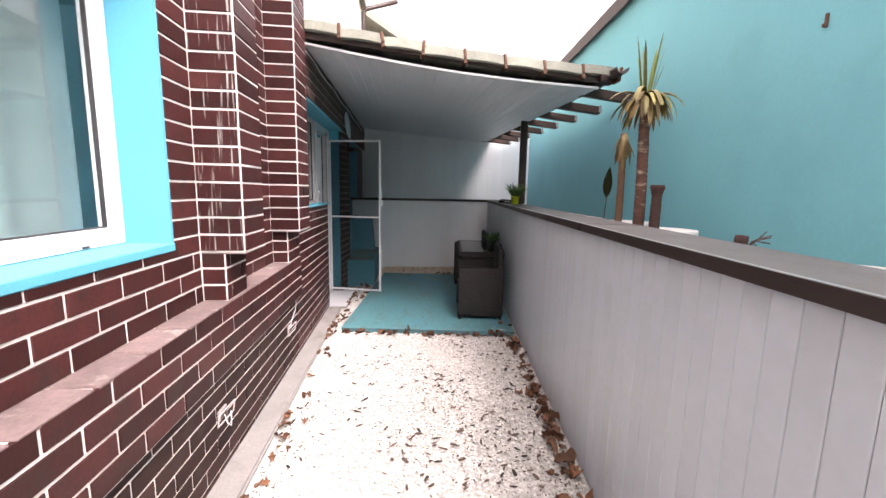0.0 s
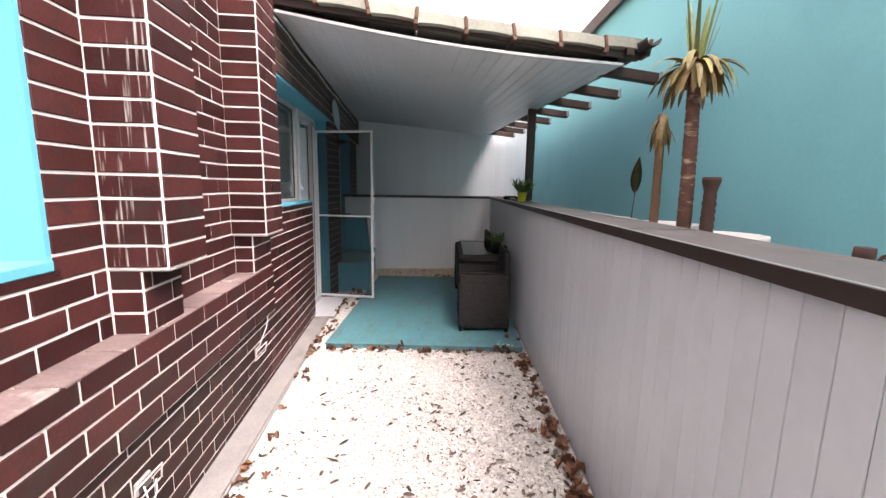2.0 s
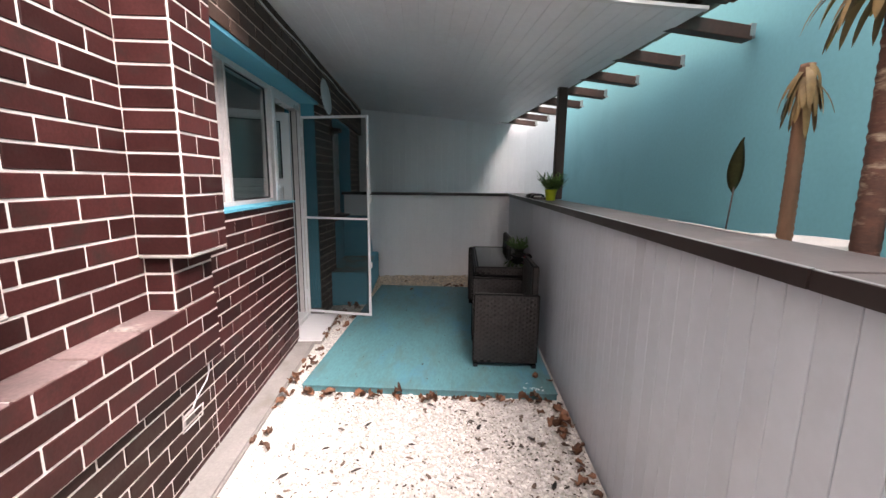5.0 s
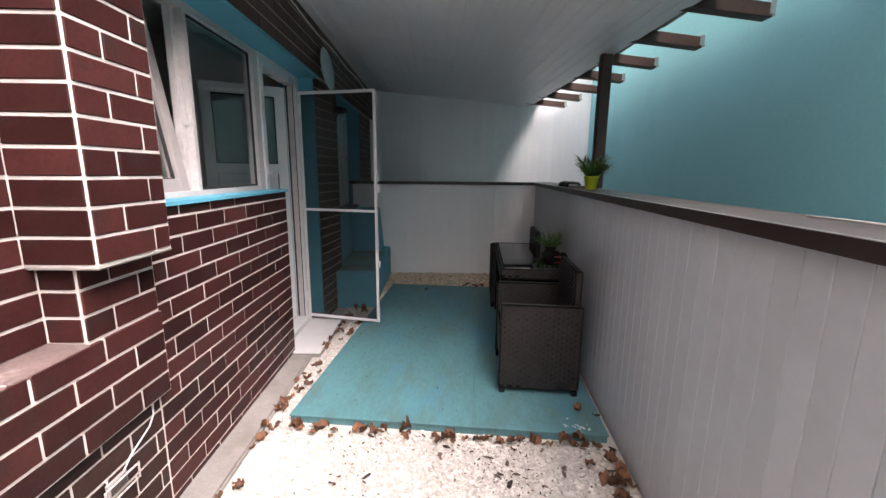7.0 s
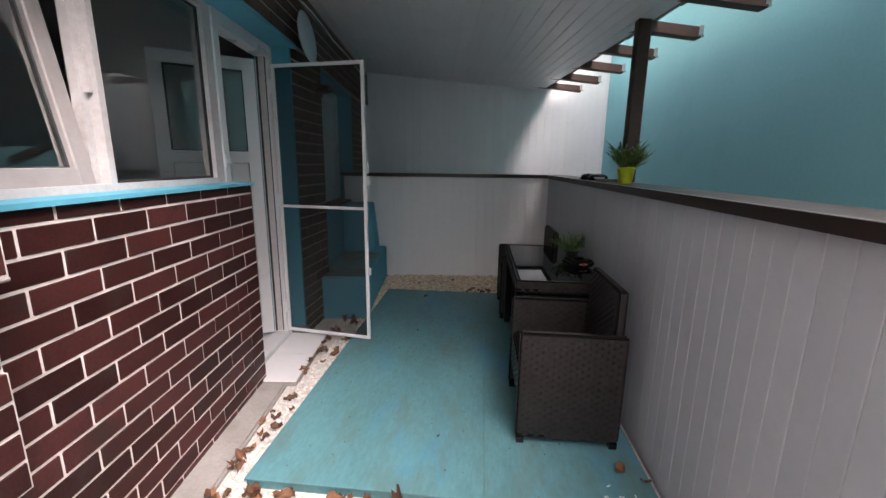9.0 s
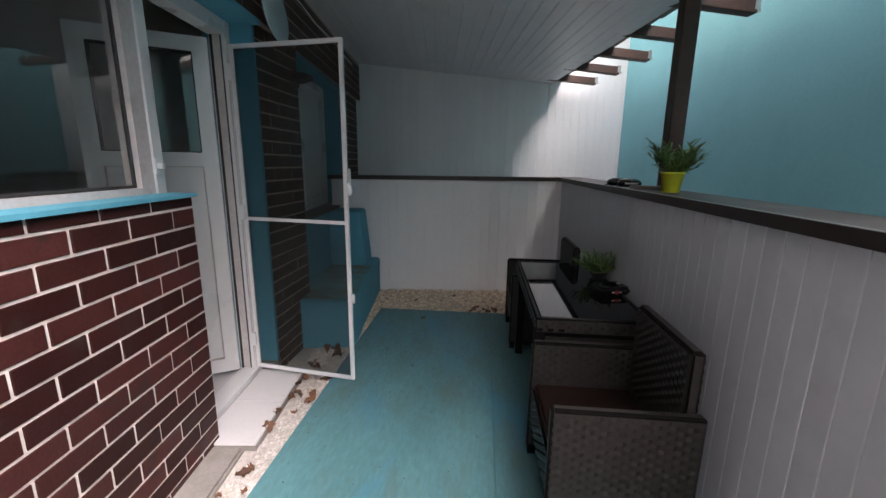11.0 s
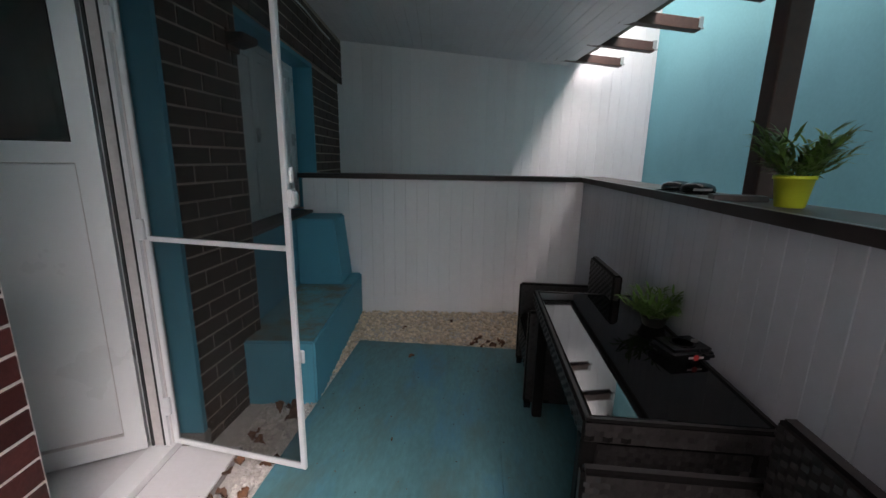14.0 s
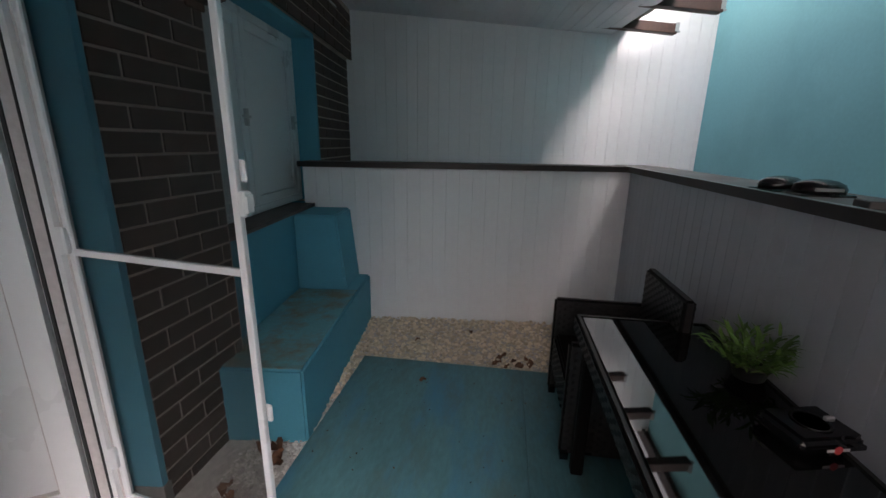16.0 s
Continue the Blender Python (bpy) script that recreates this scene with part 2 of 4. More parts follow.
# brick with white lime streaks that run down across the courses
M_STREAK = M_BRICK.copy()
M_STREAK.name = "lime_streaked_brick"
nt = M_STREAK.node_tree
geo = nt.nodes.new("ShaderNodeNewGeometry")
squash = nt.nodes.new("ShaderNodeMapping")
squash.inputs["Scale"].default_value = (70, 70, 3.2)
runs = nt.nodes.new("ShaderNodeTexNoise")
runs.inputs["Scale"].default_value = 1.0
runs.inputs["Detail"].default_value = 4
cut = nt.nodes.new("ShaderNodeMapRange")
cut.inputs["From Min"].default_value, cut.inputs["From Max"].default_value = 0.58, 0.70
cut.inputs["To Max"].default_value = 0.6
over = nt.nodes.new("ShaderNodeMix")
over.data_type = "RGBA"
over.inputs["B"].default_value = (0.55, 0.52, 0.48, 1)
shader = nt.nodes["Principled BSDF"]
was = shader.inputs["Base Color"].links[0].from_socket
nt.links.new(geo.outputs["Position"], squash.inputs["Vector"])
nt.links.new(squash.outputs[0], runs.inputs["Vector"])
nt.links.new(runs.outputs["Fac"], cut.inputs["Value"])
nt.links.new(cut.outputs[0], over.inputs["Factor"])
nt.links.new(was, over.inputs["A"])
nt.links.new(over.outputs["Result"], shader.inputs["Base Color"])

M_MESH = bpy.data.materials.new("insect_mesh")
M_MESH.use_nodes = True
nt = M_MESH.node_tree
clear = nt.nodes.new("ShaderNodeBsdfTransparent")
blend = nt.nodes.new("ShaderNodeMixShader")
blend.inputs["Fac"].default_value = 0.31
nt.nodes["Principled BSDF"].inputs["Base Color"].default_value = (0.022, 0.022, 0.021, 1)
nt.nodes["Principled BSDF"].inputs["Roughness"].default_value = 0.9
nt.nodes["Principled BSDF"].inputs["Specular IOR Level"].default_value = 0.1
nt.links.new(clear.outputs[0], blend.inputs[1])
nt.links.new(nt.nodes["Principled BSDF"].outputs[0], blend.inputs[2])
nt.links.new(blend.outputs[0], nt.nodes["Material Output"].inputs["Surface"])


# ---- mesh helpers ----
def box(bm, x0, x1, y0, y1, z0, z1, m=None):
    c = bmesh.ops.create_cube(bm, size=1.0)["verts"]
    t = Matrix.Translation(((x0 + x1) / 2, (y0 + y1) / 2, (z0 + z1) / 2)) @ Matrix.Diagonal((abs(x1 - x0), abs(y1 - y0), abs(z1 - z0), 1))
    bmesh.ops.transform(bm, matrix=(m @ t) if m else t, verts=c)
    return c


def boxes(*rows):
    bm = bmesh.new()
    for r in rows:
        box(bm, *r)
    return bm


def bevelled(bm, width=0.004, segments=1):
    bmesh.ops.bevel(bm, geom=bm.edges[:] + bm.verts[:], offset=width, segments=segments, affect="EDGES", clamp_overlap=True)
    return bm


def tube(bm, points, radius, sides=8, close=True):
    """A tube along points; radius is a number or one for each point."""
    rings = []
    pts = [Vector(p) for p in points]
    for i, p in enumerate(pts):
        d = (pts[min(i + 1, len(pts) - 1)] - pts[max(i - 1, 0)]).normalized()
        a = d.cross(Vector((0.31, 0.95, 0.11))).normalized()
        b = d.cross(a).normalized()
        r = radius[i] if isinstance(radius, (list, tuple)) else radius
        rings.append([bm.verts.new(p + a * (r * math.cos(2 * math.pi * k / sides)) + b * (r * math.sin(2 * math.pi * k / sides))) for k in range(sides)])
    for r0, r1 in zip(rings, rings[1:]):
        for k in range(sides):
            bm.faces.new((r0[k], r0[(k + 1) % sides], r1[(k + 1) % sides], r1[k])).smooth = True
    if close:
        bm.faces.new(rings[0])
        bm.faces.new(rings[-1])
    bmesh.ops.recalc_face_normals(bm, faces=bm.faces[:])
    return bm


def lathe(bm, profile, sides=24, centre=(0, 0)):
    """A turned shape from (radius, z) pairs."""
    rings = []
    for r, z in profile:
        rings.append([bm.verts.new((centre[0] + r * math.cos(2 * math.pi * k / sides), centre[1] + r * math.sin(2 * math.pi * k / sides), z)) for k in range(sides)])
    for r0, r1 in zip(rings, rings[1:]):
        for k in range(sides):
            bm.faces.new((r0[k], r0[(k + 1) % sides], r1[(k + 1) % sides], r1[k])).smooth = True
    bm.faces.new(rings[0])
    bm.faces.new(rings[-1])
    bmesh.ops.recalc_face_normals(bm, faces=bm.faces[:])
    return bm


def mesh_of(name, bm, material):
    me = bpy.data.meshes.new(name)
    bm.to_mesh(me)
    bm.free()
    if material:
        me.materials.append(material)
    return me


def part(name, bm, material, parent, label=""):
    ob = new(name, mesh_of(name, bm, material))
    ob.parent = parent
    if label:
        tagged(ob, label)
    return ob


def piece(name, me, parent, m):
    ob = new(name, me)
    ob.parent = parent
    ob.matrix_basis = m
    return ob


def thing(name, m, label, category, group="", kind=""):
    ob = new(name)
    ob.empty_display_size = 0.1
    ob.matrix_basis = m
    return tagged(ob, label, category, group, kind)


def structure(name, bm, material, m, label, category):
    ob = new(name, mesh_of(name, bm, material))
    ob.matrix_basis = m
    return tagged(ob, label, category, kind="structure")


HOUSE = pose(-1.19, 5.54, 0, 0, 0, 6.3)     # local x: out of the facade, local y: along it
W = Matrix.Identity(4)

# ---- large structure: ground, house walls, parapets, canopy, neighbour ----
structure("ground", boxes((-60, 60, -60, 60, -0.30, -0.06)), M_EARTH, W, "bare brown earth ground around the house", "ground")
# pale bed runs on unseen to y -12, added to bounce light forward
structure("gravel_bed", boxes((-1.6, 0.99, -12.0, 8.2, -0.06, -0.008)), M_GRAVELBED, W, "pale bed of white gravel along the passage", "gravel")


def wall(name, rows, material, label):
    return structure(name, boxes(*rows), material, HOUSE, label, "wall")


wall_plinth = wall("wall_plinth", [(-0.3, 0.030, -8.0, -1.502, -0.2, 0.537)], M_MORTAR, "lower house wall of dark glazed brick with pale joints")
wall_band = wall("wall_band", [(-0.3, 0.078, -8.0, -1.500, 0.537, 0.860)], M_MORTAR, "projecting band of dark red brick on the house wall")
wall_bay = wall("wall_bay", [(-0.3, -0.044, -8.0, -1.532, 0.860, 1.163), (-0.3, -0.044, -3.09, -1.532, 1.163, 3.3),
                             (-0.3, -0.044, -4.7, -3.09, 2.42, 3.3), (-0.3, -0.044, -8.0, -4.7, 1.163, 3.3)], M_MORTAR, "recessed dark red brick wall between two piers")
pier_one = wall("wall_pier_1", [(-0.044, 0.163, -2.865, -2.59, 1.110, 3.3), (-0.044, 0.068, -2.861, -2.62, 0.860, 1.110)], M_MORTAR, "brick pier overhanging a narrow foot, with white streaks")
pier_two = wall("wall_pier_2", [(-0.044, 0.163, -1.845, -1.530, 1.110, 3.3), (-0.044, 0.068, -1.815, -1.500, 0.860, 1.110)], M_MORTAR, "dark red brick pier overhanging a stub beside the kitchen window")
wall_window = wall("wall_under_window", [(-0.3, 0.030, -1.500, -0.04, -0.2, 1.242), (-0.3, 0.026, -1.530, -1.500, 1.112, 1.242)], M_MORTAR, "dark red brick wall under the kitchen window")
wall_door = structure("wall_beside_door", boxes((-0.2, 0.0, 0.0, 0.53, -0.2, 2.198)), M_BROWNMORTAR, HOUSE @ pose(0.056, 0.684, 0, 0, 0, -7), "brick wall beside the back door", "wall")
wall_corner = wall("wall_corner", [(-0.3, 0.056, 2.71, 3.9, -0.2, 2.2)], M_BROWNMORTAR, "brick wall in the far corner")
wall_lintel = wall("wall_lintel", [(-0.3, 0.106, -1.530, 3.9, 2.2, 2.72)], M_BROWNMORTAR, "brick wall above the openings under the canopy")
# the near half is unseen; its height is set to limit sky light
wall("wall_upper", [(-0.3, 0.02, -1.530, 4.08, 2.72, 5.1), (-0.3, -0.05, -8.0, -1.530, 3.3, 4.6)], M_CREAM, "cream rendered upper storey of the house")
wall("wall_niche", [(-0.3, 0.056, 1.215, 2.71, -0.2, 0.93)], M_CYAN, "blue painted wall under the far opening")

# inner room, closed round
structure("room_shell", boxes((-3.0, -2.9, -8.0, 3.9, -0.1, 2.7), (-2.9, -0.3, -8.0, -7.9, -0.1, 2.7), (-2.9, -0.3, 3.8, 3.9, -0.1, 2.7),
                              (-2.9, -0.3, 0.98, 1.08, 0.0, 2.6), (-2.9, -0.3, -1.75, -1.65, 0.0, 2.6)), M_ROOM, HOUSE, "plain pale inner walls behind the windows", "room")
structure("room_floor", boxes((-2.9, -0.05, -7.9, 3.8, -0.15, 0.03)), M_TILE, HOUSE, "pale tiled floor inside the house", "floor")
structure("room_ceiling", boxes((-2.9, -0.3, -7.9, 3.8, 2.6, 2.7)), M_ROOM, HOUSE, "plain pale ceiling inside the house", "ceiling")
structure("house_roof", boxes((-6.0, 0.12, -1.532, 4.2, 5.1, 5.25), (-6.0, -0.02, -8.0, -1.45, 4.6, 4.72), (-6.0, -5.8, -8.0, 2.95, -0.1, 3.5)), M_ROOFTILE, HOUSE, "flat closing roof over the house", "roof")

# concrete footing strip along the wall
structure("footing_strip", bevelled(boxes((0.02, 0.185, -8.0, -0.10, -0.06, 0.018)), 0.012, 2), M_CONC, HOUSE, "stained concrete footing strip along the brick wall", "footing")

# blue reveals round the openings
def reveal(name, rows, label):
    """A painted lining: one jamb carries the other jamb, the soffit or the sill."""
    first, *rest = rows
    ob = structure(name, boxes(first[1]), M_CYAN, HOUSE, label, "reveal")
    for what, row in rest:
        part(what, boxes(row), M_CYAN, ob)
    return ob


reveal_one = reveal("reveal_1", [("jamb", (-0.29, -0.040, -3.10, -3.082, 1.185, 2.40)), ("jamb", (-0.29, -0.040, -4.70, -4.68, 1.185, 2.40)), ("soffit", (-0.29, -0.040, -4.70, -3.082, 2.40, 2.425))],
                    "bright blue painted window reveal and sill")
part("window_sill", bevelled(boxes((-0.29, -0.035, -4.70, -3.080, 1.150, 1.185)), 0.004), M_CYAN, reveal_one, "bright blue painted sill")
reveal("reveal_2", [("jamb", (-0.22, 0.060, 0.655, 0.684, 0.03, 2.17)), ("window_sill", (-0.22, 0.052, -1.528, -0.032, 1.242, 1.258)), ("soffit", (-0.22, 0.102, -1.528, 0.684, 2.165, 2.204))],
       "blue painted reveal of the kitchen window and back door")
reveal("reveal_3", [("jamb", (-0.22, 0.061, 2.685, 2.714, 0.95, 2.17)), ("jamb", (-0.22, 0.061, 1.211, 1.24, 0.95, 2.17)), ("soffit", (-0.22, 0.061, 1.211, 2.714, 2.165, 2.204))],
       "blue painted reveal of the far opening")
structure("stone_sill", bevelled(boxes((-0.2, 0.085, 1.19, 2.46, 0.930, 0.955)), 0.004), M_SILLDARK, HOUSE, "dark stone sill under the far opening", "sill")

# parapet along the passage, clad with white boards
PX, PY, PZ = 0.985, 8.33, 1.27
parapet = structure("parapet_wall", boxes((PX + 0.012, 1.27, -3.2, 8.6, -0.1, PZ - 0.035)), M_SHADEPANEL, W, "low wall clad with white grooved boards along the passage", "wall")
cap = structure("parapet_cap", boxes((PX - 0.012, 1.275, -3.2, 2.93, PZ - 0.030, PZ - 0.004), (PX - 0.012, 1.275, 2.95, 8.7, PZ - 0.030, PZ - 0.004)), M_CAPTOP, W, "weathered brown cap on the low wall", "cap")
part("cap_fascia", boxes((PX - 0.024, PX - 0.013, -3.2, 2.94, PZ - 0.040, PZ - 0.001), (PX - 0.026, PX - 0.013, 2.945, 8.36, PZ - 0.040, PZ)), M_CAP, cap, "dark brown edge trim")
part("cap_lip", boxes((PX - 0.0235, PX - 0.012, -3.2, 2.938, PZ - 0.0008, PZ + 0.0014), (PX - 0.0255, PX - 0.012, 2.947, 8.35, PZ + 0.0002, PZ + 0.0022)), M_STEEL, cap, "thin pale worn lip")
far_parapet = structure("parapet_wall_far", boxes((0.0, 2.47, 2.482, 2.72, -0.1, PZ - 0.035)), M_PANEL, HOUSE, "low white boarded wall closing the patio", "wall")
far_cap = structure("parapet_cap_far", boxes((-0.03, 2.46, 2.452, 2.75, PZ - 0.030, PZ - 0.003)), M_CAPTOP, HOUSE, "weathered brown cap on the closing wall", "cap")
part("cap_fascia", boxes((-0.03, 2.45, 2.440, 2.452, PZ - 0.040, PZ + 0.001)), M_CAP, far_cap, "dark brown edge trim")
back_wall = structure("wall_back", boxes((-0.3, 3.60, 3.655, 3.85, -0.1, 3.3)), M_PANEL, HOUSE, "tall back wall clad with white grooved boards", "wall")
NEIGHBOUR = pose(2.03, 4.8, 0, 0, 0, 0.96)     # local x: into the building, local y: along its face
structure("wall_neighbour", boxes((0.0, 0.25, -17.0, 12.0, -0.2, 3.31)), M_TEAL, NEIGHBOUR, "tall teal rendered wall of the neighbouring building", "wall")
structure("neighbour_eave", boxes((-0.045, 3.0, -17.0, 12.0, 3.314, 3.37), (-0.075, -0.045, -17.0, 12.0, 3.27, 3.41)), M_WOOD, NEIGHBOUR, "dark brown eave board of the neighbouring roof", "eave")
# unseen wall, added to hold back low sky light from behind the camera
structure("wall_behind", boxes((-3.2, 2.2, -3.45, -3.2, -0.2, 2.3)), M_CREAM, W, "added cream wall out of view, screening low sky light from the passage", "wall")
structure("planting_ground", boxes((1.27, 1.96, -3.2, 9.2, -0.2, 0.80)), M_EARTH, W, "raised planting bed behind the low wall", "ground")

# painted deck
deck = structure("deck_base", boxes((-0.785, 0.945, 4.67, 7.38, -0.02, 0.034)), M_DECK, W, "dark edge of the low painted platform", "deck")
for x0, x1 in ((-0.79, 0.2325), (0.2355, 0.95)):
    part("deck_board", bevelled(boxes((x0, x1, 4.66, 7.38, 0.034, 0.042 + random.uniform(-0.0005, 0.0005))), 0.0012), M_DECK, deck, "scuffed teal painted deck panel")


# sloping canopy: boarded ceiling, rafters, tiles
def ceil_z(v, u):
    far = (3.64 - u) / 4.97
    sag = 0.048 * math.sin(math.pi * min(max(v, 0.0), 2.6) / 2.6) + 0.04 * v / 2.6
    return 2.645 - 0.082 * v - 0.012 * (3.64 - u) - sag * far


CANOPY = HOUSE
bm = bmesh.new()
n_board = 26
for i in range(n_board):
    v0, v1 = i * 0.1, i * 0.1 + 0.0984
    ends = []
    for u in (-1.33, 3.65):
        z0, z1 = ceil_z(v0, u), ceil_z(v1, u)
        ends.append([bm.verts.new((v0 + 0.002, u, z0)), bm.verts.new((v1 - 0.002, u, z1)), bm.verts.new((v1, u, z1 + 0.002)), bm.verts.new((v1, u, z1 + 0.012)), bm.verts.new((v0, u, z0 + 0.012)), bm.verts.new((v0, u, z0 + 0.002))])
    a, b = ends
    for k in range(6):
        bm.faces.new((a[k], a[(k + 1) % 6], b[(k + 1) % 6], b[k]))
    bm.faces.new(a)
    bm.faces.new(b[::-1])
bmesh.ops.recalc_face_normals(bm, faces=bm.faces[:])
ceiling = structure("ceiling", bm, M_CEIL, CANOPY, "sloping white boarded ceiling of the canopy", "ceiling")
bm = bmesh.new()
strip = [[(bm.verts.new((v, u, ceil_z(v, u) + 0.013)), bm.verts.new((v, u, ceil_z(v, u) + 0.019))) for v in [0.02 + 2.58 * k / 13 for k in range(14)]] for u in (-1.33, 3.65)]
for a, b in zip(zip(strip[0], strip[1]), list(zip(strip[0], strip[1]))[1:]):
    for lay in (0, 1):
        bm.faces.new((a[0][lay], b[0][lay], b[1][lay], a[1][lay]))
bmesh.ops.recalc_face_normals(bm, faces=bm.faces[:])
structure("ceiling_backing", bm, M_CEIL, CANOPY, "white joints behind the ceiling boards", "ceiling")
trim = bmesh.new()
vs = []
for k in range(14):
    v = 2.6 * k / 13
    z = ceil_z(v, -1.34)
    vs.append([trim.verts.new(c) for c in ((v, -1.362, z - 0.006), (v, -1.331, z - 0.006), (v, -1.331, z + 0.012), (v, -1.362, z + 0.012))])
for a, b in zip(vs, vs[1:]):
    for k in range(4):
        trim.faces.new((a[k], a[(k + 1) % 4], b[(k + 1) % 4], b[k]))
trim.faces.new(vs[0])
trim.faces.new(vs[-1])
bmesh.ops.recalc_face_normals(trim, faces=trim.faces[:])
structure("ceiling_trim", trim, M_PVC, CANOPY, "white edge trim along the front of the canopy ceiling", "trim")
canopy = thing("canopy_frame", CANOPY, "dark stained timber canopy frame with projecting rafters", "canopy", kind="structure")


def sloped_beam(v0, v1, u0, u1, drop, height, tail=0.0):
    bm = bmesh.new()
    ends = []
    for v in (v0, v1):
        z = ceil_z(v, (u0 + u1) / 2) + drop - (tail if v == v1 else 0)
        ends.append([bm.verts.new(c) for c in ((v, u0, z), (v, u1, z), (v, u1, z + height), (v, u0, z + height))])
    for k in range(4):
        bm.faces.new((ends[0][k], ends[0][(k + 1) % 4], ends[1][(k + 1) % 4], ends[1][k]))
    bm.faces.new(ends[0])
    bm.faces.new(ends[1])
    bmesh.ops.recalc_face_normals(bm, faces=bm.faces[:])
    return bevelled(bm, 0.004)


for u in (-1.045, -0.40, 0.235, 0.865, 1.505, 2.145, 2.785, 3.43):
    r = part("rafter", sloped_beam(0.03, 3.08, u - 0.04, u + 0.04, 0.024, 0.08, 0.03), M_RAFTER, canopy, "reddish brown stained rafter")
    z = ceil_z(3.08, u) - 0.006
    part("bracket", boxes((3.06, 3.092, u - 0.043, u + 0.043, z + 0.02, z + 0.09), (3.092, 3.12, u - 0.012, u + 0.012, z + 0.02, z + 0.03)), M_STEEL, r, "grey metal gutter bracket")
part("edge_rafter", sloped_beam(0.12, 2.70, -1.385, -1.345, 0.035, 0.05), M_WOOD, canopy, "dark brown front rafter")
part("edge_beam", bevelled(boxes((2.58, 2.64, -1.44, -1.10, 2.375, 2.43)), 0.004), M_WOOD, canopy, "dark brown edge beam")
gut = bmesh.new()
rows_g = []
for yy in (-1.56, -1.10):
    rows_g.append([gut.verts.new((2.70 + rr * math.cos(aa), yy, 2.455 + rr * math.sin(aa))) for rr, aa in [(0.055, math.pi + math.pi * k / 10) for k in range(11)] + [(0.050, 2 * math.pi - math.pi * k / 10) for k in range(11)]])
for k in range(22):
    gut.faces.new((rows_g[0][k], rows_g[0][(k + 1) % 22], rows_g[1][(k + 1) % 22], rows_g[1][k])).smooth = True
gut.faces.new(rows_g[0])
gut.faces.new(rows_g[1][::-1])
bmesh.ops.recalc_face_normals(gut, faces=gut.faces[:])
part("gutter", gut, M_CAP, canopy, "dark brown half-round gutter end")
post = structure("canopy_post", bevelled(boxes((1.225, 1.315, 6.40, 6.49, PZ - 0.004, 2.475)), 0.006), M_WOOD, W, "dark brown square timber post carrying the canopy", "post")

# neighbouring roofs and far wall above the canopy
structure("downpipe", tube(bmesh.new(), [(0.07, 4.06, 2.75), (0.07, 4.06, 5.0), (0.12, 4.10, 5.08), (0.75, 4.2, 5.30)], 0.045, 10), M_WOOD, HOUSE, "brown downpipe at the end of the upper storey", "downpipe")
far_house = thing("far_house", HOUSE @ pose(0, 9.0, 0), "pale far house with a grey sloping roof", "house")
part("wall", boxes((-4.0, 0.55, 0.2, 5.0, 0.0, 6.35)), M_CREAM, far_house)
bm = bmesh.new()
box(bm, -3.0, 3.0, 0.0, 5.4, -0.08, 0.08, m=pose(-1.6, 0, 7.75, 0, 31, 0))
part("roof", bm, M_ROOFTILE, far_house, "grey tiled roof slope")
structure("corner_strip", boxes((0.0, 0.03, 3.615, 3.64, 1.0, 2.30)), M_RUST, HOUSE, "brown vertical strip in the corner", "trim")
structure("wall_hook", bevelled(boxes((-0.014, 0.0, -1.908, -1.896, 2.239, 2.303), (-0.026, -0.014, -1.906, -1.898, 2.239, 2.255)), 0.002), M_RUST, NEIGHBOUR, "small rusty hook on the teal wall", "hook")

# ---- windows and doors ----
def frame_bars(v0, v1, u0, u1, z0, z1, bar):
    return bevelled(boxes((v0, v1, u0, u0 + bar, z0, z1), (v0, v1, u1 - bar, u1, z0, z1), (v0, v1, u0 + bar, u1 - bar, z0, z0 + bar), (v0, v1, u0 + bar, u1 - bar, z1 - bar, z1)), 0.004)


def sash(parent, v, u0, u1, z0, z1, bar=0.06, name="sash", m=None, material=M_PVC):
    s = part(name, frame_bars(v - 0.03, v + 0.03, u0, u1, z0, z1, bar), material, parent)
    part("gasket", frame_bars(v - 0.012, v + 0.012, u0 + bar - 0.001, u1 - bar + 0.001, z0 + bar - 0.001, z1 - bar + 0.001, 0.007), M_GASKET, s, "black rubber seal")
    p = part("pane", boxes((v - 0.004, v + 0.004, u0 + bar, u1 - bar, z0 + bar, z1 - bar)), M_GLASS, s)
    p.visible_shadow = False
    if m:
        s.matrix_basis = m
    return s


window_1 = thing("window_1", HOUSE, "white plastic window with sheer curtains in a blue reveal", "window", kind="structure")
part("window_frame", frame_bars(-0.285, -0.215, -4.66, -3.10, 1.186, 2.40, 0.026), M_PVC, window_1)
sash(window_1, -0.245, -3.87, -3.122, 1.208, 2.378, 0.046)
sash(window_1, -0.245, -4.64, -3.88, 1.208, 2.378, 0.046)
part("drain_cap", bevelled(boxes((-0.215, -0.210, -3.33, -3.30, 1.192, 1.200)), 0.001), M_GASKET, window_1, "small dark drain slot")


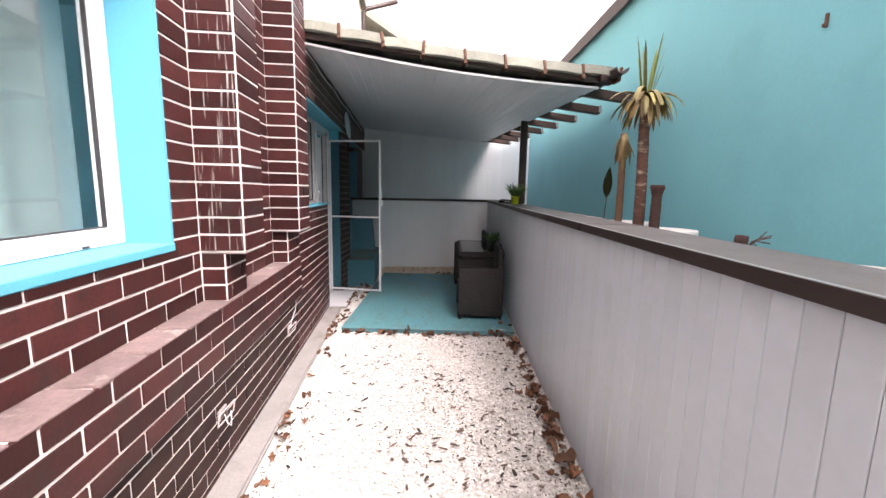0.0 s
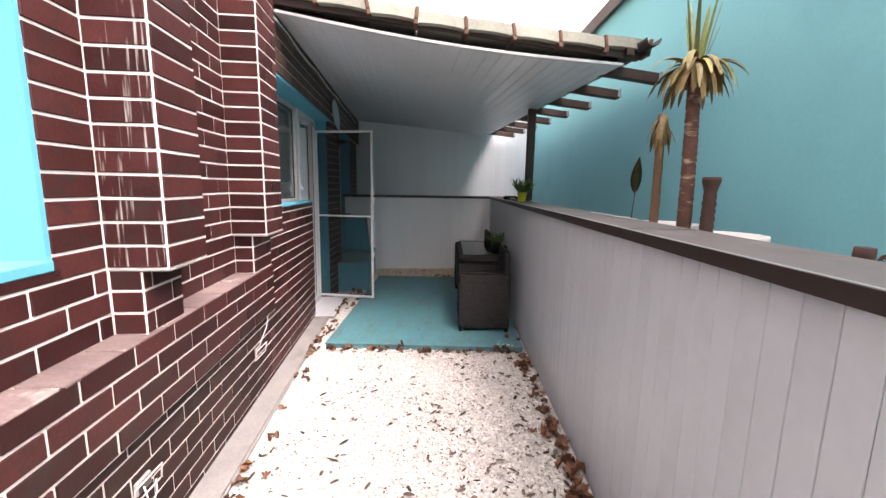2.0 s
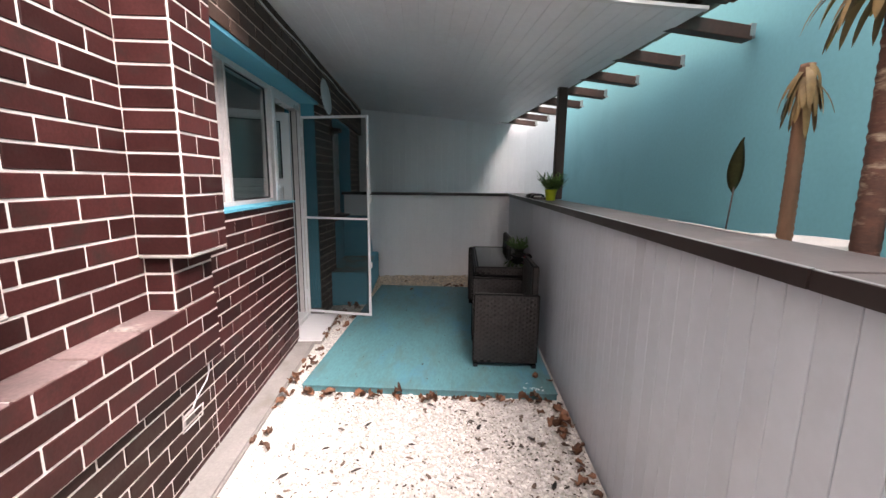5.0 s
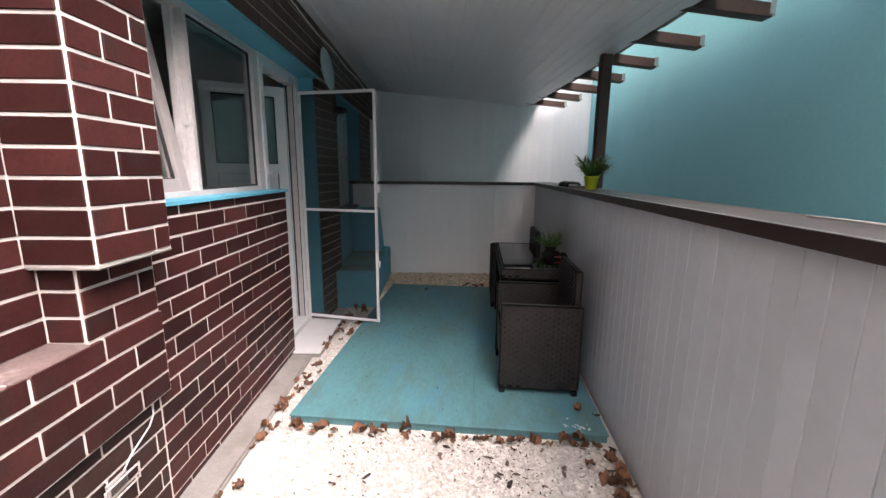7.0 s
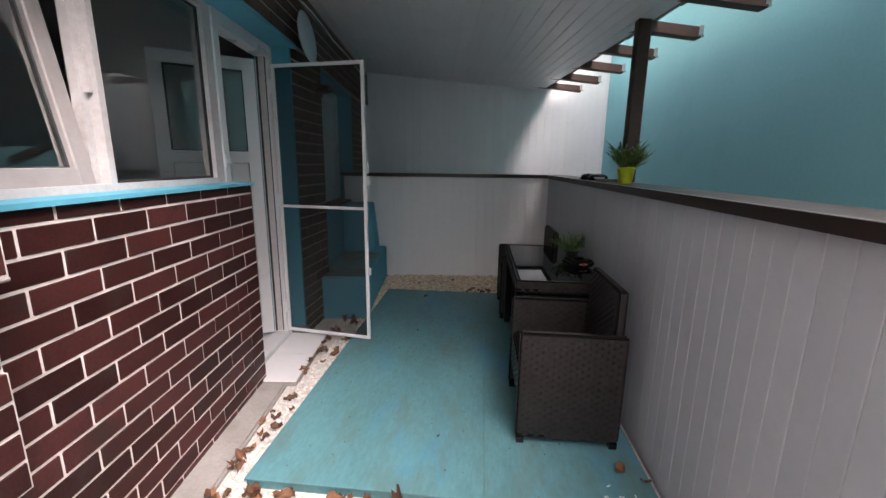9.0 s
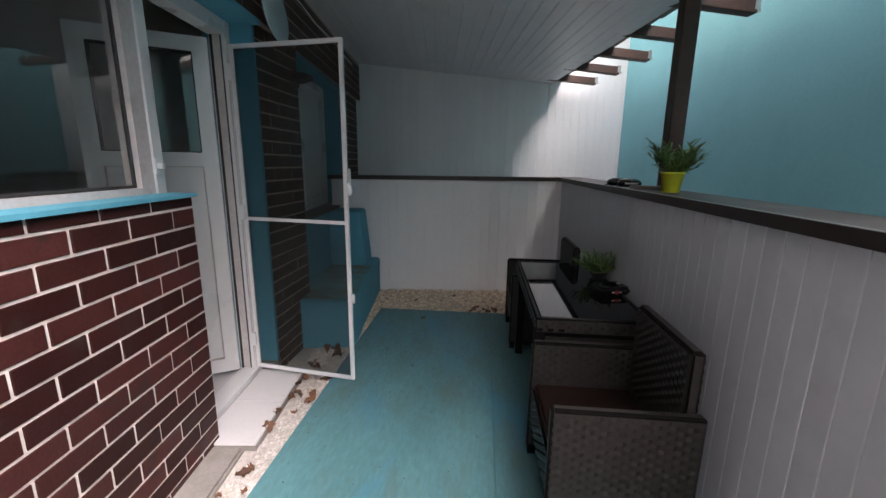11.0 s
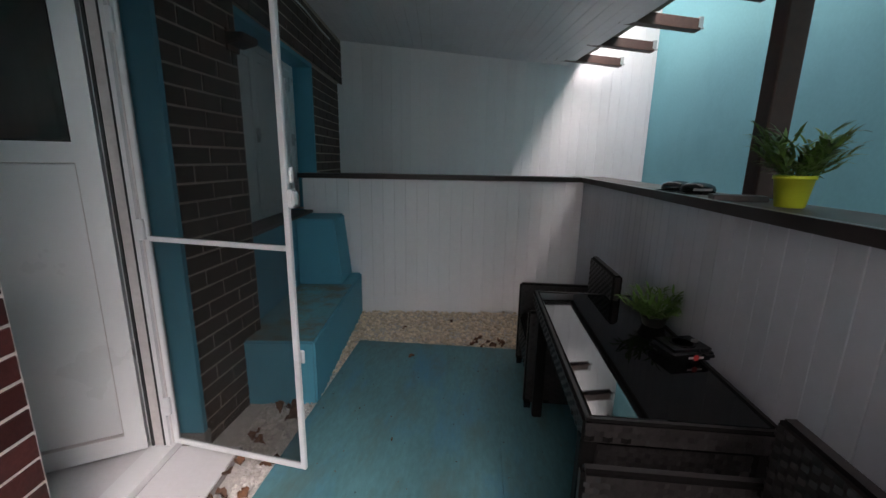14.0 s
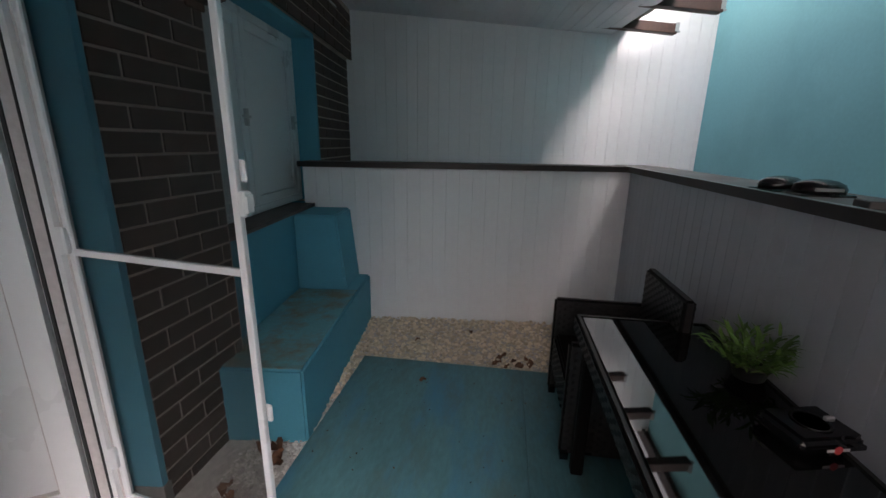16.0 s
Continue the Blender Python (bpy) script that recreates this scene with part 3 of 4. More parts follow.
def curtain(name, v, u0, u1, z0, z1, depth, folds, label, material=M_CURTAIN):
    bm = bmesh.new()
    cols = folds * 8
    grid = []
    for i in range(cols + 1):
        f = i / cols
        dv = depth * math.sin(f * folds * 2 * math.pi) + 0.4 * depth * math.sin(f * folds * 5.1)
        grid.append([bm.verts.new((v + dv * (0.6 + 0.4 * k), u0 + (u1 - u0) * f, z1 + (z0 - z1) * k)) for k in (0, 0.5, 1)])
    for a, b in zip(grid, grid[1:]):
        for k in (0, 1):
            bm.faces.new((a[k], b[k], b[k + 1], a[k + 1])).smooth = True
    bmesh.ops.solidify(bm, geom=bm.faces[:], thickness=0.002)
    ob = new(name, mesh_of(name, bm, material))
    ob.matrix_basis = HOUSE
    return tagged(ob, label, "curtain")


curtain("sheer_curtain", -0.42, -4.66, -3.52, 1.0, 2.4, 0.02, 9, "pale beige sheer curtain hanging behind the window")
curtain("side_curtain", -0.36, -3.50, -3.12, 0.9, 2.4, 0.012, 2, "pale blue-grey curtain panel beside the sheer, tinted for the reflected teal wall", M_SIDECURTAIN)

window_2 = thing("window_2", HOUSE, "white plastic kitchen window with one sash tilted open", "window", kind="structure")
part("window_frame", boxes((-0.15, -0.08, -1.528, -0.10, 1.258, 1.285), (-0.15, -0.08, -1.528, -0.10, 2.13, 2.165), (-0.15, -0.08, -1.528, -1.44, 1.285, 2.13), (-0.15, -0.08, -0.897, -0.87, 1.285, 2.13), (-0.15, -0.118, -0.93, -0.897, 1.285, 2.13), (-0.15, -0.08, -0.175, -0.10, 1.285, 2.13)), M_AGEDPVC, window_2, "slightly weathered white frame")
part("gasket", frame_bars(-0.12, -0.10, -0.87, -0.175, 1.285, 2.13, 0.012), M_GASKET, window_2, "black rubber seal")
pn = part("pane", boxes((-0.114, -0.106, -0.87, -0.175, 1.285, 2.13)), M_GLASS, window_2)
pn.visible_shadow = False
sash(window_2, -0.0, -0.24, 0.24, 0.0, 0.86, 0.065, "tilted_sash", pose(-0.13, -1.175, 1.275, 0, -9, 0), M_DIMPVC)
part("handle", boxes((-0.118, -0.098, -0.918, -0.904, 1.62, 1.74), (-0.118, -0.092, -0.916, -0.906, 1.60, 1.63)), M_AGEDPVC, window_2, "grey window handle")

door_1 = thing("door_1", HOUSE, "white plastic back door standing open inwards", "door", kind="structure")
part("door_frame", boxes((-0.16, -0.07, -0.10, -0.045, 0.06, 2.165), (-0.16, -0.07, 0.595, 0.655, 0.06, 2.165), (-0.16, -0.07, -0.045, 0.595, 2.09, 2.165), (-0.16, -0.05, -0.10, 0.655, 0.028, 0.06)), M_PVC, door_1)
leaf = part("door_leaf", boxes((-0.03, 0.03, -0.62, -0.54, 0.0, 2.0), (-0.03, 0.03, -0.08, 0.0, 0.0, 2.0), (-0.03, 0.03, -0.54, -0.08, 0.0, 0.09), (-0.03, 0.03, -0.54, -0.08, 1.92, 2.0),
                               (-0.03, 0.03, -0.54, -0.08, 1.30, 1.38)), M_PVC, door_1)
part("panel", boxes((-0.012, 0.012, -0.535, -0.085, 0.094, 1.296)), M_PVC, leaf)
part("panel_gasket", frame_bars(-0.0315, 0.0315, -0.543, -0.077, 0.087, 1.303, 0.004), M_AGEDPVC, leaf, "thin dark panel joint")
part("pane_gasket", frame_bars(-0.0315, 0.0315, -0.543, -0.077, 1.377, 1.923, 0.007), M_GASKET, leaf, "black glazing seal")
pn = part("pane", boxes((-0.005, 0.005, -0.54, -0.08, 1.38, 1.92)), M_GLASS, leaf)
pn.visible_shadow = False
part("door_handle", boxes((0.03, 0.045, -0.60, -0.57, 1.0, 1.14), (0.045, 0.07, -0.59, -0.57, 1.07, 1.09), (0.06, 0.07, -0.59, -0.49, 1.07, 1.09)), M_STEEL, leaf, "pale metal lever handle")
leaf.matrix_basis = pose(-0.17, 0.60, 0.065, 0, 0, -64)
for z in (0.22, 1.05, 1.85):
    part("hinge", bevelled(boxes((-0.072, -0.045, 0.592, 0.612, z, z + 0.09)), 0.004), M_PVC, door_1)

part("latch", bevelled(boxes((-0.070, -0.055, -0.118, -0.086, 1.340, 1.410), (-0.055, -0.030, -0.112, -0.092, 1.363, 1.387)), 0.003), M_PVC, door_1, "small white latch")
part("seal", boxes((-0.150, -0.138, 0.588, 0.5945, 0.065, 2.088), (-0.094, -0.088, 0.590, 0.5945, 0.065, 2.088)), M_GASKET, door_1, "black rubber seal of the jamb")
part("jamb_strip", bevelled(boxes((-0.069, -0.060, 0.612, 0.640, 0.062, 2.16)), 0.002), M_AGEDPVC, door_1, "stained grey jamb strip")
part("jamb_face", boxes((-0.136, -0.096, 0.5915, 0.5945, 0.065, 2.088)), M_AGEDPVC, door_1, "stained grey jamb face")

door_2 = thing("door_2", HOUSE, "white shuttered door in the far blue opening", "door", kind="structure")
part("door_frame", frame_bars(-0.17, -0.10, 1.24, 2.685, 0.955, 2.165, 0.05), M_PVC, door_2)
for u0, u1 in ((1.29, 1.94), (1.945, 2.635)):
    lf = part("door_leaf", frame_bars(-0.16, -0.11, u0, u1, 1.005, 2.115, 0.06), M_PVC, door_2)
    part("panel", boxes((-0.15, -0.125, u0 + 0.06, u1 - 0.06, 1.065, 2.055)), M_PVC, lf)
    part("handle", boxes((-0.11, -0.09, u1 - 0.045, u1 - 0.02, 1.50, 1.60), (-0.09, -0.075, u1 - 0.10, u1 - 0.02, 1.545, 1.56)), M_STEEL, lf, "grey lever handle")

# ---- insect screen door, swung out square to the wall ----
screen = thing("screen_door", pose(-0.624, 6.06, 0.06, 0, 0, 0), "white framed insect screen door standing open", "screen door")
HX, HY = -1.325 + 0.624, 6.155 - 6.06
ang = math.degrees(math.atan2(HY, HX))
LEN = math.hypot(HX, HY)
ROT = pose(0, 0, 0, 0, 0, ang)


def on_screen(*rows):
    bm = bmesh.new()
    for r in rows:
        box(bm, *r, m=ROT)
    return bm


part("screen_frame", bevelled(on_screen((0, 0.024, -0.01, 0.01, 0, 1.985), (LEN - 0.03, LEN, -0.01, 0.01, 0, 1.985), (0.024, LEN - 0.03, -0.01, 0.01, 0, 0.024), (0.024, LEN - 0.03, -0.01, 0.01, 1.961, 1.985)), 0.003), M_PVC, screen)
part("cross_bar", on_screen((0.024, LEN - 0.03, -0.009, 0.009, 0.985, 1.005)), M_PVC, screen)
part("insect_mesh", on_screen((0.02, LEN - 0.025, -0.001, 0.001, 0.02, 1.965)), M_MESH, screen, "dark grey insect mesh")
for z in (0.50, 1.245):
    part("catch", bevelled(on_screen((-0.012, 0.036, -0.024, -0.011, z, z + 0.06)), 0.005), M_PVC, screen, "white plastic catch")
part("pull_handle", bevelled(on_screen((-0.020, 0.0, -0.018, 0.012, 1.155, 1.225), (-0.028, -0.020, -0.018, 0.012, 1.165, 1.215)), 0.004), M_PVC, screen, "white plastic pull")
for z in (0.06, 0.95, 1.80):
    part("hinge", bevelled(on_screen((LEN, LEN + 0.02, -0.012, 0.012, z, z + 0.10)), 0.003), M_PVC, screen)
part("mounting_rail", bevelled(on_screen((LEN + 0.004, LEN + 0.030, -0.010, 0.020, 0.0, 1.99), (LEN + 0.004, LEN + 0.010, -0.022, -0.0105, 0.0, 1.99), (LEN + 0.024, LEN + 0.030, -0.022, -0.0105, 0.0, 1.99)), 0.0015), M_PVC, screen, "white grooved mounting rail")

wall_lamp = thing("wall_lamp", HOUSE @ pose(0.1165, 1.165, 1.965, 0, 0, -7), "dark brown weathered lamp housing beside the far opening", "lamp")
part("back_plate", bevelled(boxes((0.0, 0.014, -0.05, 0.05, -0.045, 0.06)), 0.003), M_RUST, wall_lamp)
bm = boxes((0.014, 0.105, -0.065, 0.075, -0.02, 0.035))
for v in bm.verts:
    if v.co.x > 0.1 and v.co.z < 0:
        v.co.z += 0.022
part("housing", bevelled(bm, 0.006, 2), M_WOOD, wall_lamp, "dark brown tapered housing")
structure("jamb_plinth", bevelled(boxes((-0.06, 0.064, 0.652, 0.70, -0.02, 0.085)), 0.004), M_CONC, HOUSE, "grey plinth under the blue door jamb", "trim")

# white tiled doorstep
step = structure("doorstep", boxes((0.0, 0.245, -0.105, 0.64, -0.06, 0.018), (-0.06, 0.0, -0.07, 0.655, -0.06, 0.024)), M_CONC, HOUSE, "low concrete doorstep", "step")
for u0, u1 in ((-0.10, 0.262), (0.266, 0.632)):
    part("tile", bevelled(boxes((-0.045, 0.240, u0, u1, 0.018, 0.030)), 0.002), M_TILE, step, "glossy white floor tile")

# blue stepped block under the far opening
block = structure("stepped_block", bevelled(boxes((0.056, 0.495, 1.03, 2.465, -0.02, 0.385)), 0.012, 2), M_CYAN, HOUSE, "blue painted masonry step under the far opening", "step")
bm = boxes((0.058, 0.41, 2.09, 2.462, 0.383, 0.925))
for v in bm.verts:
    if v.co.x > 0.3 and v.co.z > 0.8:
        v.co.x -= 0.055
part("upper_block", bevelled(bm, 0.012, 2), M_CYAN, block)
part("seat_top", bevelled(boxes((0.062, 0.487, 1.04, 2.085, 0.385, 0.390)), 0.002), M_SEAT, block, "grimy painted top of the step")


# ---- furniture ----
def weave(bm, axis, a0, a1, z0, z1, at, out, pitch=0.025, strip=0.017):
    """Flat rattan strips over a panel: rows that pass over and under."""
    rows = max(1, int((z1 - z0) / strip))
    cols = max(1, int((a1 - a0) / pitch))
    h = (z1 - z0) / rows
    w = (a1 - a0) / cols
    for r in range(rows):
        for c in range(cols):
            if (r + c) % 2:
                continue
            za, zb = z0 + r * h + 0.0012, z0 + (r + 1) * h - 0.0012
            aa, ab = a0 + (c - 0.05) * w, a0 + (c + 1.05) * w
            am = (aa + ab) / 2
            pts = [(aa, za, 0.0), (aa, zb, 0.0), (am, zb, 0.005), (am, za, 0.005), (ab, zb, 0.0), (ab, za, 0.0)]
            vs = []
            for a, z, d in pts:
                vs.append(bm.verts.new((at + out * d, a, z) if axis == "y" else (a, at + out * d, z)))
            bm.faces.new((vs[0], vs[1], vs[2], vs[3]))
            bm.faces.new((vs[3], vs[2], vs[4], vs[5]))


def rattan_panel(name, parent, axis, a0, a1, z0, z1, at, thick, label="", faces=(-1, 1)):
    """A woven panel of the given thickness with a rounded top roll."""
    bm = bmesh.new()
    if axis == "y":
        box(bm, at - thick / 2, at + thick / 2, a0, a1, z0, z1)
    else:
        box(bm, a0, a1, at - thick / 2, at + thick / 2, z0, z1)
    bevelled(bm, min(0.012, thick * 0.3), 2)
    for s in faces:
        core = len(bm.faces)
        weave(bm, axis, a0 + 0.008, a1 - 0.008, z0 + 0.012, z1 - 0.012, at + s * thick / 2, s)
        bm.faces.ensure_lookup_table()
        for f in bm.faces[core:]:
            f.material_index = 1
    ob = part(name, bm, M_RATTAN, parent, label)
    ob.data.materials.append(M_STRAND)
    return ob


def rattan_chair(m, label):
    c = thing("rattan_armchair", m, label, "chair", "rattan chairs by the wall")
    # local: x from front to back 0..0.5, y across 0..0.56
    rattan_panel("side_panel", c, "x", 0.0, 0.49, 0.03, 0.575, 0.025, 0.042, faces=(-1, 1))
    rattan_panel("side_panel", c, "x", 0.0, 0.49, 0.03, 0.575, 0.535, 0.042, faces=(-1, 1))
    rattan_panel("backrest", c, "y", 0.05, 0.51, 0.20, 0.78, 0.455, 0.05, faces=(-1, 1))
    rattan_panel("front_panel", c, "y", 0.049, 0.511, 0.18, 0.36, 0.03, 0.04, faces=(-1,))
    part("seat", bevelled(boxes((0.02, 0.45, 0.049, 0.511, 0.34, 0.375)), 0.01, 2), M_SEATPAD, c, "dark brown seat")
    for x in (0.025, 0.465):
        for y in (0.025, 0.535):
            part("foot", boxes((x - 0.018, x + 0.018, y - 0.018, y + 0.018, 0.0, 0.032)), M_BLACK, c, "black foot cap")
    return c


rattan_chair(pose(0.385, 5.02, 0.042), "dark brown woven rattan armchair on the teal deck")
rattan_chair(pose(0.372, 6.655, 0.042), "dark brown woven rattan armchair at the table's far end")

TZ = 0.685
table = thing("rattan_table", pose(0, 0, 0.042), "dark woven rattan table with a black glass top", "table")
z = TZ - 0.042
part("table_top", bevelled(boxes((0.44, 0.93, 5.68, 6.79, z - 0.008, z)), 0.002), M_TABLEGLASS, table, "black mirror-like glass top")
rattan_panel("apron", table, "x", 0.41, 0.96, z - 0.075, z + 0.003, 5.665, 0.03, faces=(-1,))
rattan_panel("apron", table, "x", 0.41, 0.96, z - 0.075, z + 0.003, 6.805, 0.03, faces=(1,))
rattan_panel("apron", table, "y", 5.651, 6.819, z - 0.075, z + 0.003, 0.425, 0.03, faces=(-1,))
rattan_panel("apron", table, "y", 5.651, 6.819, z - 0.075, z + 0.003, 0.945, 0.03, faces=(1,))
rattan_panel("leg_panel", table, "x", 0.425, 0.945, 0.10, z - 0.09, 5.72, 0.06, faces=(-1, 1))
for x in (0.44, 0.93):
    for y in (5.70, 6.60):
        part("leg", bevelled(boxes((x - 0.025, x + 0.025, y - 0.025, y + 0.025, 0.0, z - 0.075)), 0.006), M_RATTAN, table)


def blade(bm, base, direction, length, width, droop, n=5):
    """A narrow leaf that bends under its weight."""
    d = Vector(direction).normalized()
    side = d.cross(Vector((0, 0, 1)))
    side = side.normalized() if side.length > 1e-3 else Vector((1, 0, 0))
    p = Vector(base)
    prev = None
    for i in range(n + 1):
        f = i / n
        w = width * (0.35 + 0.65 * math.sin(math.pi * min(0.98, 0.25 + 0.75 * f)))
        if i == n:
            w = width * 0.05
        lift = d.cross(side) * (-0.15 * w)
        row = (bm.verts.new(p - side * w / 2), bm.verts.new(p + lift), bm.verts.new(p + side * w / 2))
        if prev:
            bm.faces.new((prev[0], prev[1], row[1], row[0])).smooth = True
            bm.faces.new((prev[1], prev[2], row[2], row[1])).smooth = True
        prev = row
        p = p + d * (length / n)
        d = (d + Vector((0, 0, -droop / n))).normalized()


def potted_plant(m, pot_mat, r0, r1, h, blades, length, label, potlabel):
    pl = thing("potted_plant", m, label, "plant")
    bm = lathe(bmesh.new(), [(r0 * 0.9, 0), (r0, 0.004), (r1, h - 0.012), (r1 + 0.004, h - 0.012), (r1 + 0.004, h), (r1 - 0.005, h), (r1 - 0.008, h - 0.02), (0.002, h - 0.02)])
    part("pot", bm, pot_mat, pl, potlabel)
    bm = bmesh.new()
    for i in range(blades):
        a = random.uniform(0, 2 * math.pi)
        up = random.uniform(0.5, 2.8)
        l = length * random.uniform(0.6, 1.1)
        base = (math.cos(a) * r1 * 0.4, math.sin(a) * r1 * 0.4, h - 0.02)
        tip = Vector((math.cos(a), math.sin(a), up)).normalized()
        tube(bm, [base, Vector(base) + tip * l * 0.6], 0.0012, 3, close=False)
        for k in range(9):
            f = 0.25 + 0.75 * k / 8
            side = a + random.uniform(-1.3, 1.3)
            blade(bm, Vector(base) + tip * l * f * 0.75, (math.cos(side), math.sin(side), random.uniform(0.2, 1.5)), l * 0.34, 0.0105, random.uniform(0.3, 1.2), 3)
    part("foliage", bm, M_GREEN, pl, "fine green artificial leaves")
    return pl


potted_plant(pose(1.125, 6.06, PZ - 0.004), M_LIME, 0.042, 0.054, 0.105, 64, 0.21, "small green plant in a lime plastic pot", "lime green plastic pot")
potted_plant(pose(0.895, 6.40, TZ), M_DARKPOT, 0.045, 0.055, 0.055, 44, 0.165, "small grassy plant in a black pot", "black round pot")


def ashtray(m, label, w, d, h, mark):
    a = thing("ashtray", m, label, "ashtray")
    bm = boxes((-w / 2, w / 2, -d / 2, d / 2, 0, h))
    bevelled(bm, h * 0.38, 3)
    part("body", bm, M_BLACK, a)
    part("bowl", lathe(bmesh.new(), [(d * 0.28, h), (d * 0.30, h + 0.002), (d * 0.26, h + 0.002), (d * 0.22, h - 0.004), (0.002, h - 0.008)], 20), M_BLACK, a)
    part("rest", bevelled(boxes((w * 0.20, w * 0.34, -0.006, 0.006, h - 0.004, h + 0.012)), 0.003), M_STEEL, a, "bright metal rest")
    part("marking", boxes(*mark), M_GREYMARK, a, "small pale lettering bar")
    return a


at = ashtray(pose(0.885, 6.115, TZ, 0, 0, 14), "black glossy ashtray with a small red badge on the table", 0.19, 0.15, 0.048,
             (((-0.03, 0.03, -0.0765, -0.075, 0.020, 0.027)),))
part("badge", lathe(bmesh.new(), [(0.011, -0.0012), (0.011, 0.0012)], 20), M_RED, at, "round red badge").matrix_basis = pose(0, -0.0757, 0.0235, 90, 0, 0)


def black_case(m, label, bar):
    c = thing("rounded_case", m, label, "case", "black cases on the cap")
    body = lathe(bmesh.new(), [(0.060, 0), (0.074, 0.010), (0.078, 0.026), (0.070, 0.046), (0.048, 0.060), (0.020, 0.066), (0.002, 0.067)], 28)
    bmesh.ops.scale(body, vec=(0.98, 0.74, 0.80), verts=body.verts[:])
    part("body", body, M_BLACK, c)
    part("rim", bevelled(boxes((-0.077, 0.077, -0.058, 0.058, 0.0, 0.008)), 0.003), M_BLACK, c)
    if bar:
        part("lettering", boxes((-0.038, 0.038, -0.0583, -0.0530, 0.018, 0.028)), M_GREYMARK, c, "pale lettering bar")
    return c


black_case(pose(1.07, 6.74, PZ - 0.004, 0, 0, 10), "glossy black rounded case on the wall cap", False)
black_case(pose(1.10, 6.60, PZ - 0.004, 0, 0, -6), "glossy black rounded case with pale lettering", True)
slab = new("wooden_offcut", mesh_of("wooden_offcut", bevelled(boxes((-0.09, 0.09, -0.04, 0.04, 0, 0.022)), 0.003), M_CAPTOP))
slab.matrix_basis = pose(1.09, 6.28, PZ - 0.004, 0, 0, -14)
tagged(slab, "flat grey-brown wooden offcut lying on the cap", "board")

# wall disc and fittings under the canopy
disc = thing("wall_disc", HOUSE @ pose(0.165, 0.74, 2.255, 0, 84, -2), "pale oval disc hung over the back door", "dish")
part("disc", lathe(bmesh.new(), [(0.002, -0.012), (0.15, -0.006), (0.172, 0.006), (0.167, 0.012), (0.002, 0.004)], 32), M_PALEDISC, disc, "pale blue shallow disc")
part("bracket", boxes((-0.01, 0.01, -0.01, 0.01, -0.06, -0.01)), M_STEEL, disc)


def wall_socket(m, label, cable):
    s = thing("junction_box", m, label, "junction box")
    part("box", bevelled(boxes((0, 0.014, -0.042, 0.042, -0.026, 0.026)), 0.004), M_DIMPVC, s)
    # dark plate stands in for the shade inside the open box
    part("insert", boxes((0.014, 0.0155, -0.034, 0.034, -0.019, 0.019)), M_SILLDARK, s, "dark plate for the shaded open inside")
    part("loose_frame", frame_bars(0.0, 0.007, -0.066, 0.066, -0.040, 0.040, 0.009), M_AGEDPVC, s, "bent white cover frame").matrix_basis = pose(0.022, 0.004, -0.004, 10, 14, -9)
    if cable:
        part("cable", tube(bmesh.new(), [(0.012, 0.03, 0.03), (0.012, 0.07, 0.06), (0.010, 0.17, 0.10), (0.008, 0.20, 0.13), (0.008, 0.205, 0.20)], 0.0032, 6), M_PVC, s, "white cable")
    else:
        part("loose_wire", tube(bmesh.new(), [(0.03, -0.03, 0.01), (0.05, -0.045, -0.03), (0.055, -0.02, -0.055), (0.04, 0.02, -0.05), (0.032, 0.035, -0.01)], 0.003, 5), M_PVC, s, "bent white wire")
    return s


wall_socket(HOUSE @ pose(0.034, -1.76, 0.335), "white junction box with cable on the brick wall", True)
wall_socket(HOUSE @ pose(0.034, -2.93, 0.32), "broken white junction box with wires on the brick wall", False)
part_cable = new("wall_cable", mesh_of("wall_cable", tube(bmesh.new(), [(0.120, -1.40 + 0.35 * i, 2.52 + 0.012 * math.sin(i * 1.9)) for i in range(14)], 0.006, 6), M_PVC))
part_cable.matrix_basis = HOUSE
tagged(part_cable, "white cable run along the wall under the canopy", "cable")


# ---- plants behind the parapet ----
def white_pot(x, y, r, h, z=0.80):
    p = new("planter", mesh_of("planter", lathe(bmesh.new(), [(r * 0.75, 0), (r * 0.78, 0.01), (r, h - 0.03), (r + 0.012, h - 0.03), (r + 0.012, h), (r - 0.012, h), (r - 0.02, h - 0.05), (0.003, h - 0.05)], 32), M_WHITEPOT))
    p.matrix_basis = pose(x, y, z)
    return tagged(p, "round off-white planter behind the low wall", "planter", "planters")


def ringed_trunk(bm, points, r, rings, flare=False):
    """A trunk with the ragged rings of old leaf bases."""
    pts, rad = [], []
    for i in range(rings * 2 + 1):
        f = i / (rings * 2)
        k = f * (len(points) - 1)
        a = int(min(k, len(points) - 2))
        p = Vector(points[a]).lerp(Vector(points[a + 1]), k - a)
        pts.append(p)
        rad.append(r * (1.0 - 0.18 * f) * (1.05 if i % 2 else 0.96) * random.uniform(0.97, 1.04))
    if flare:
        rad[-3:] = [r * 1.06, r * 1.22, r * 1.12]
    return tube(bm, pts, rad, 12)


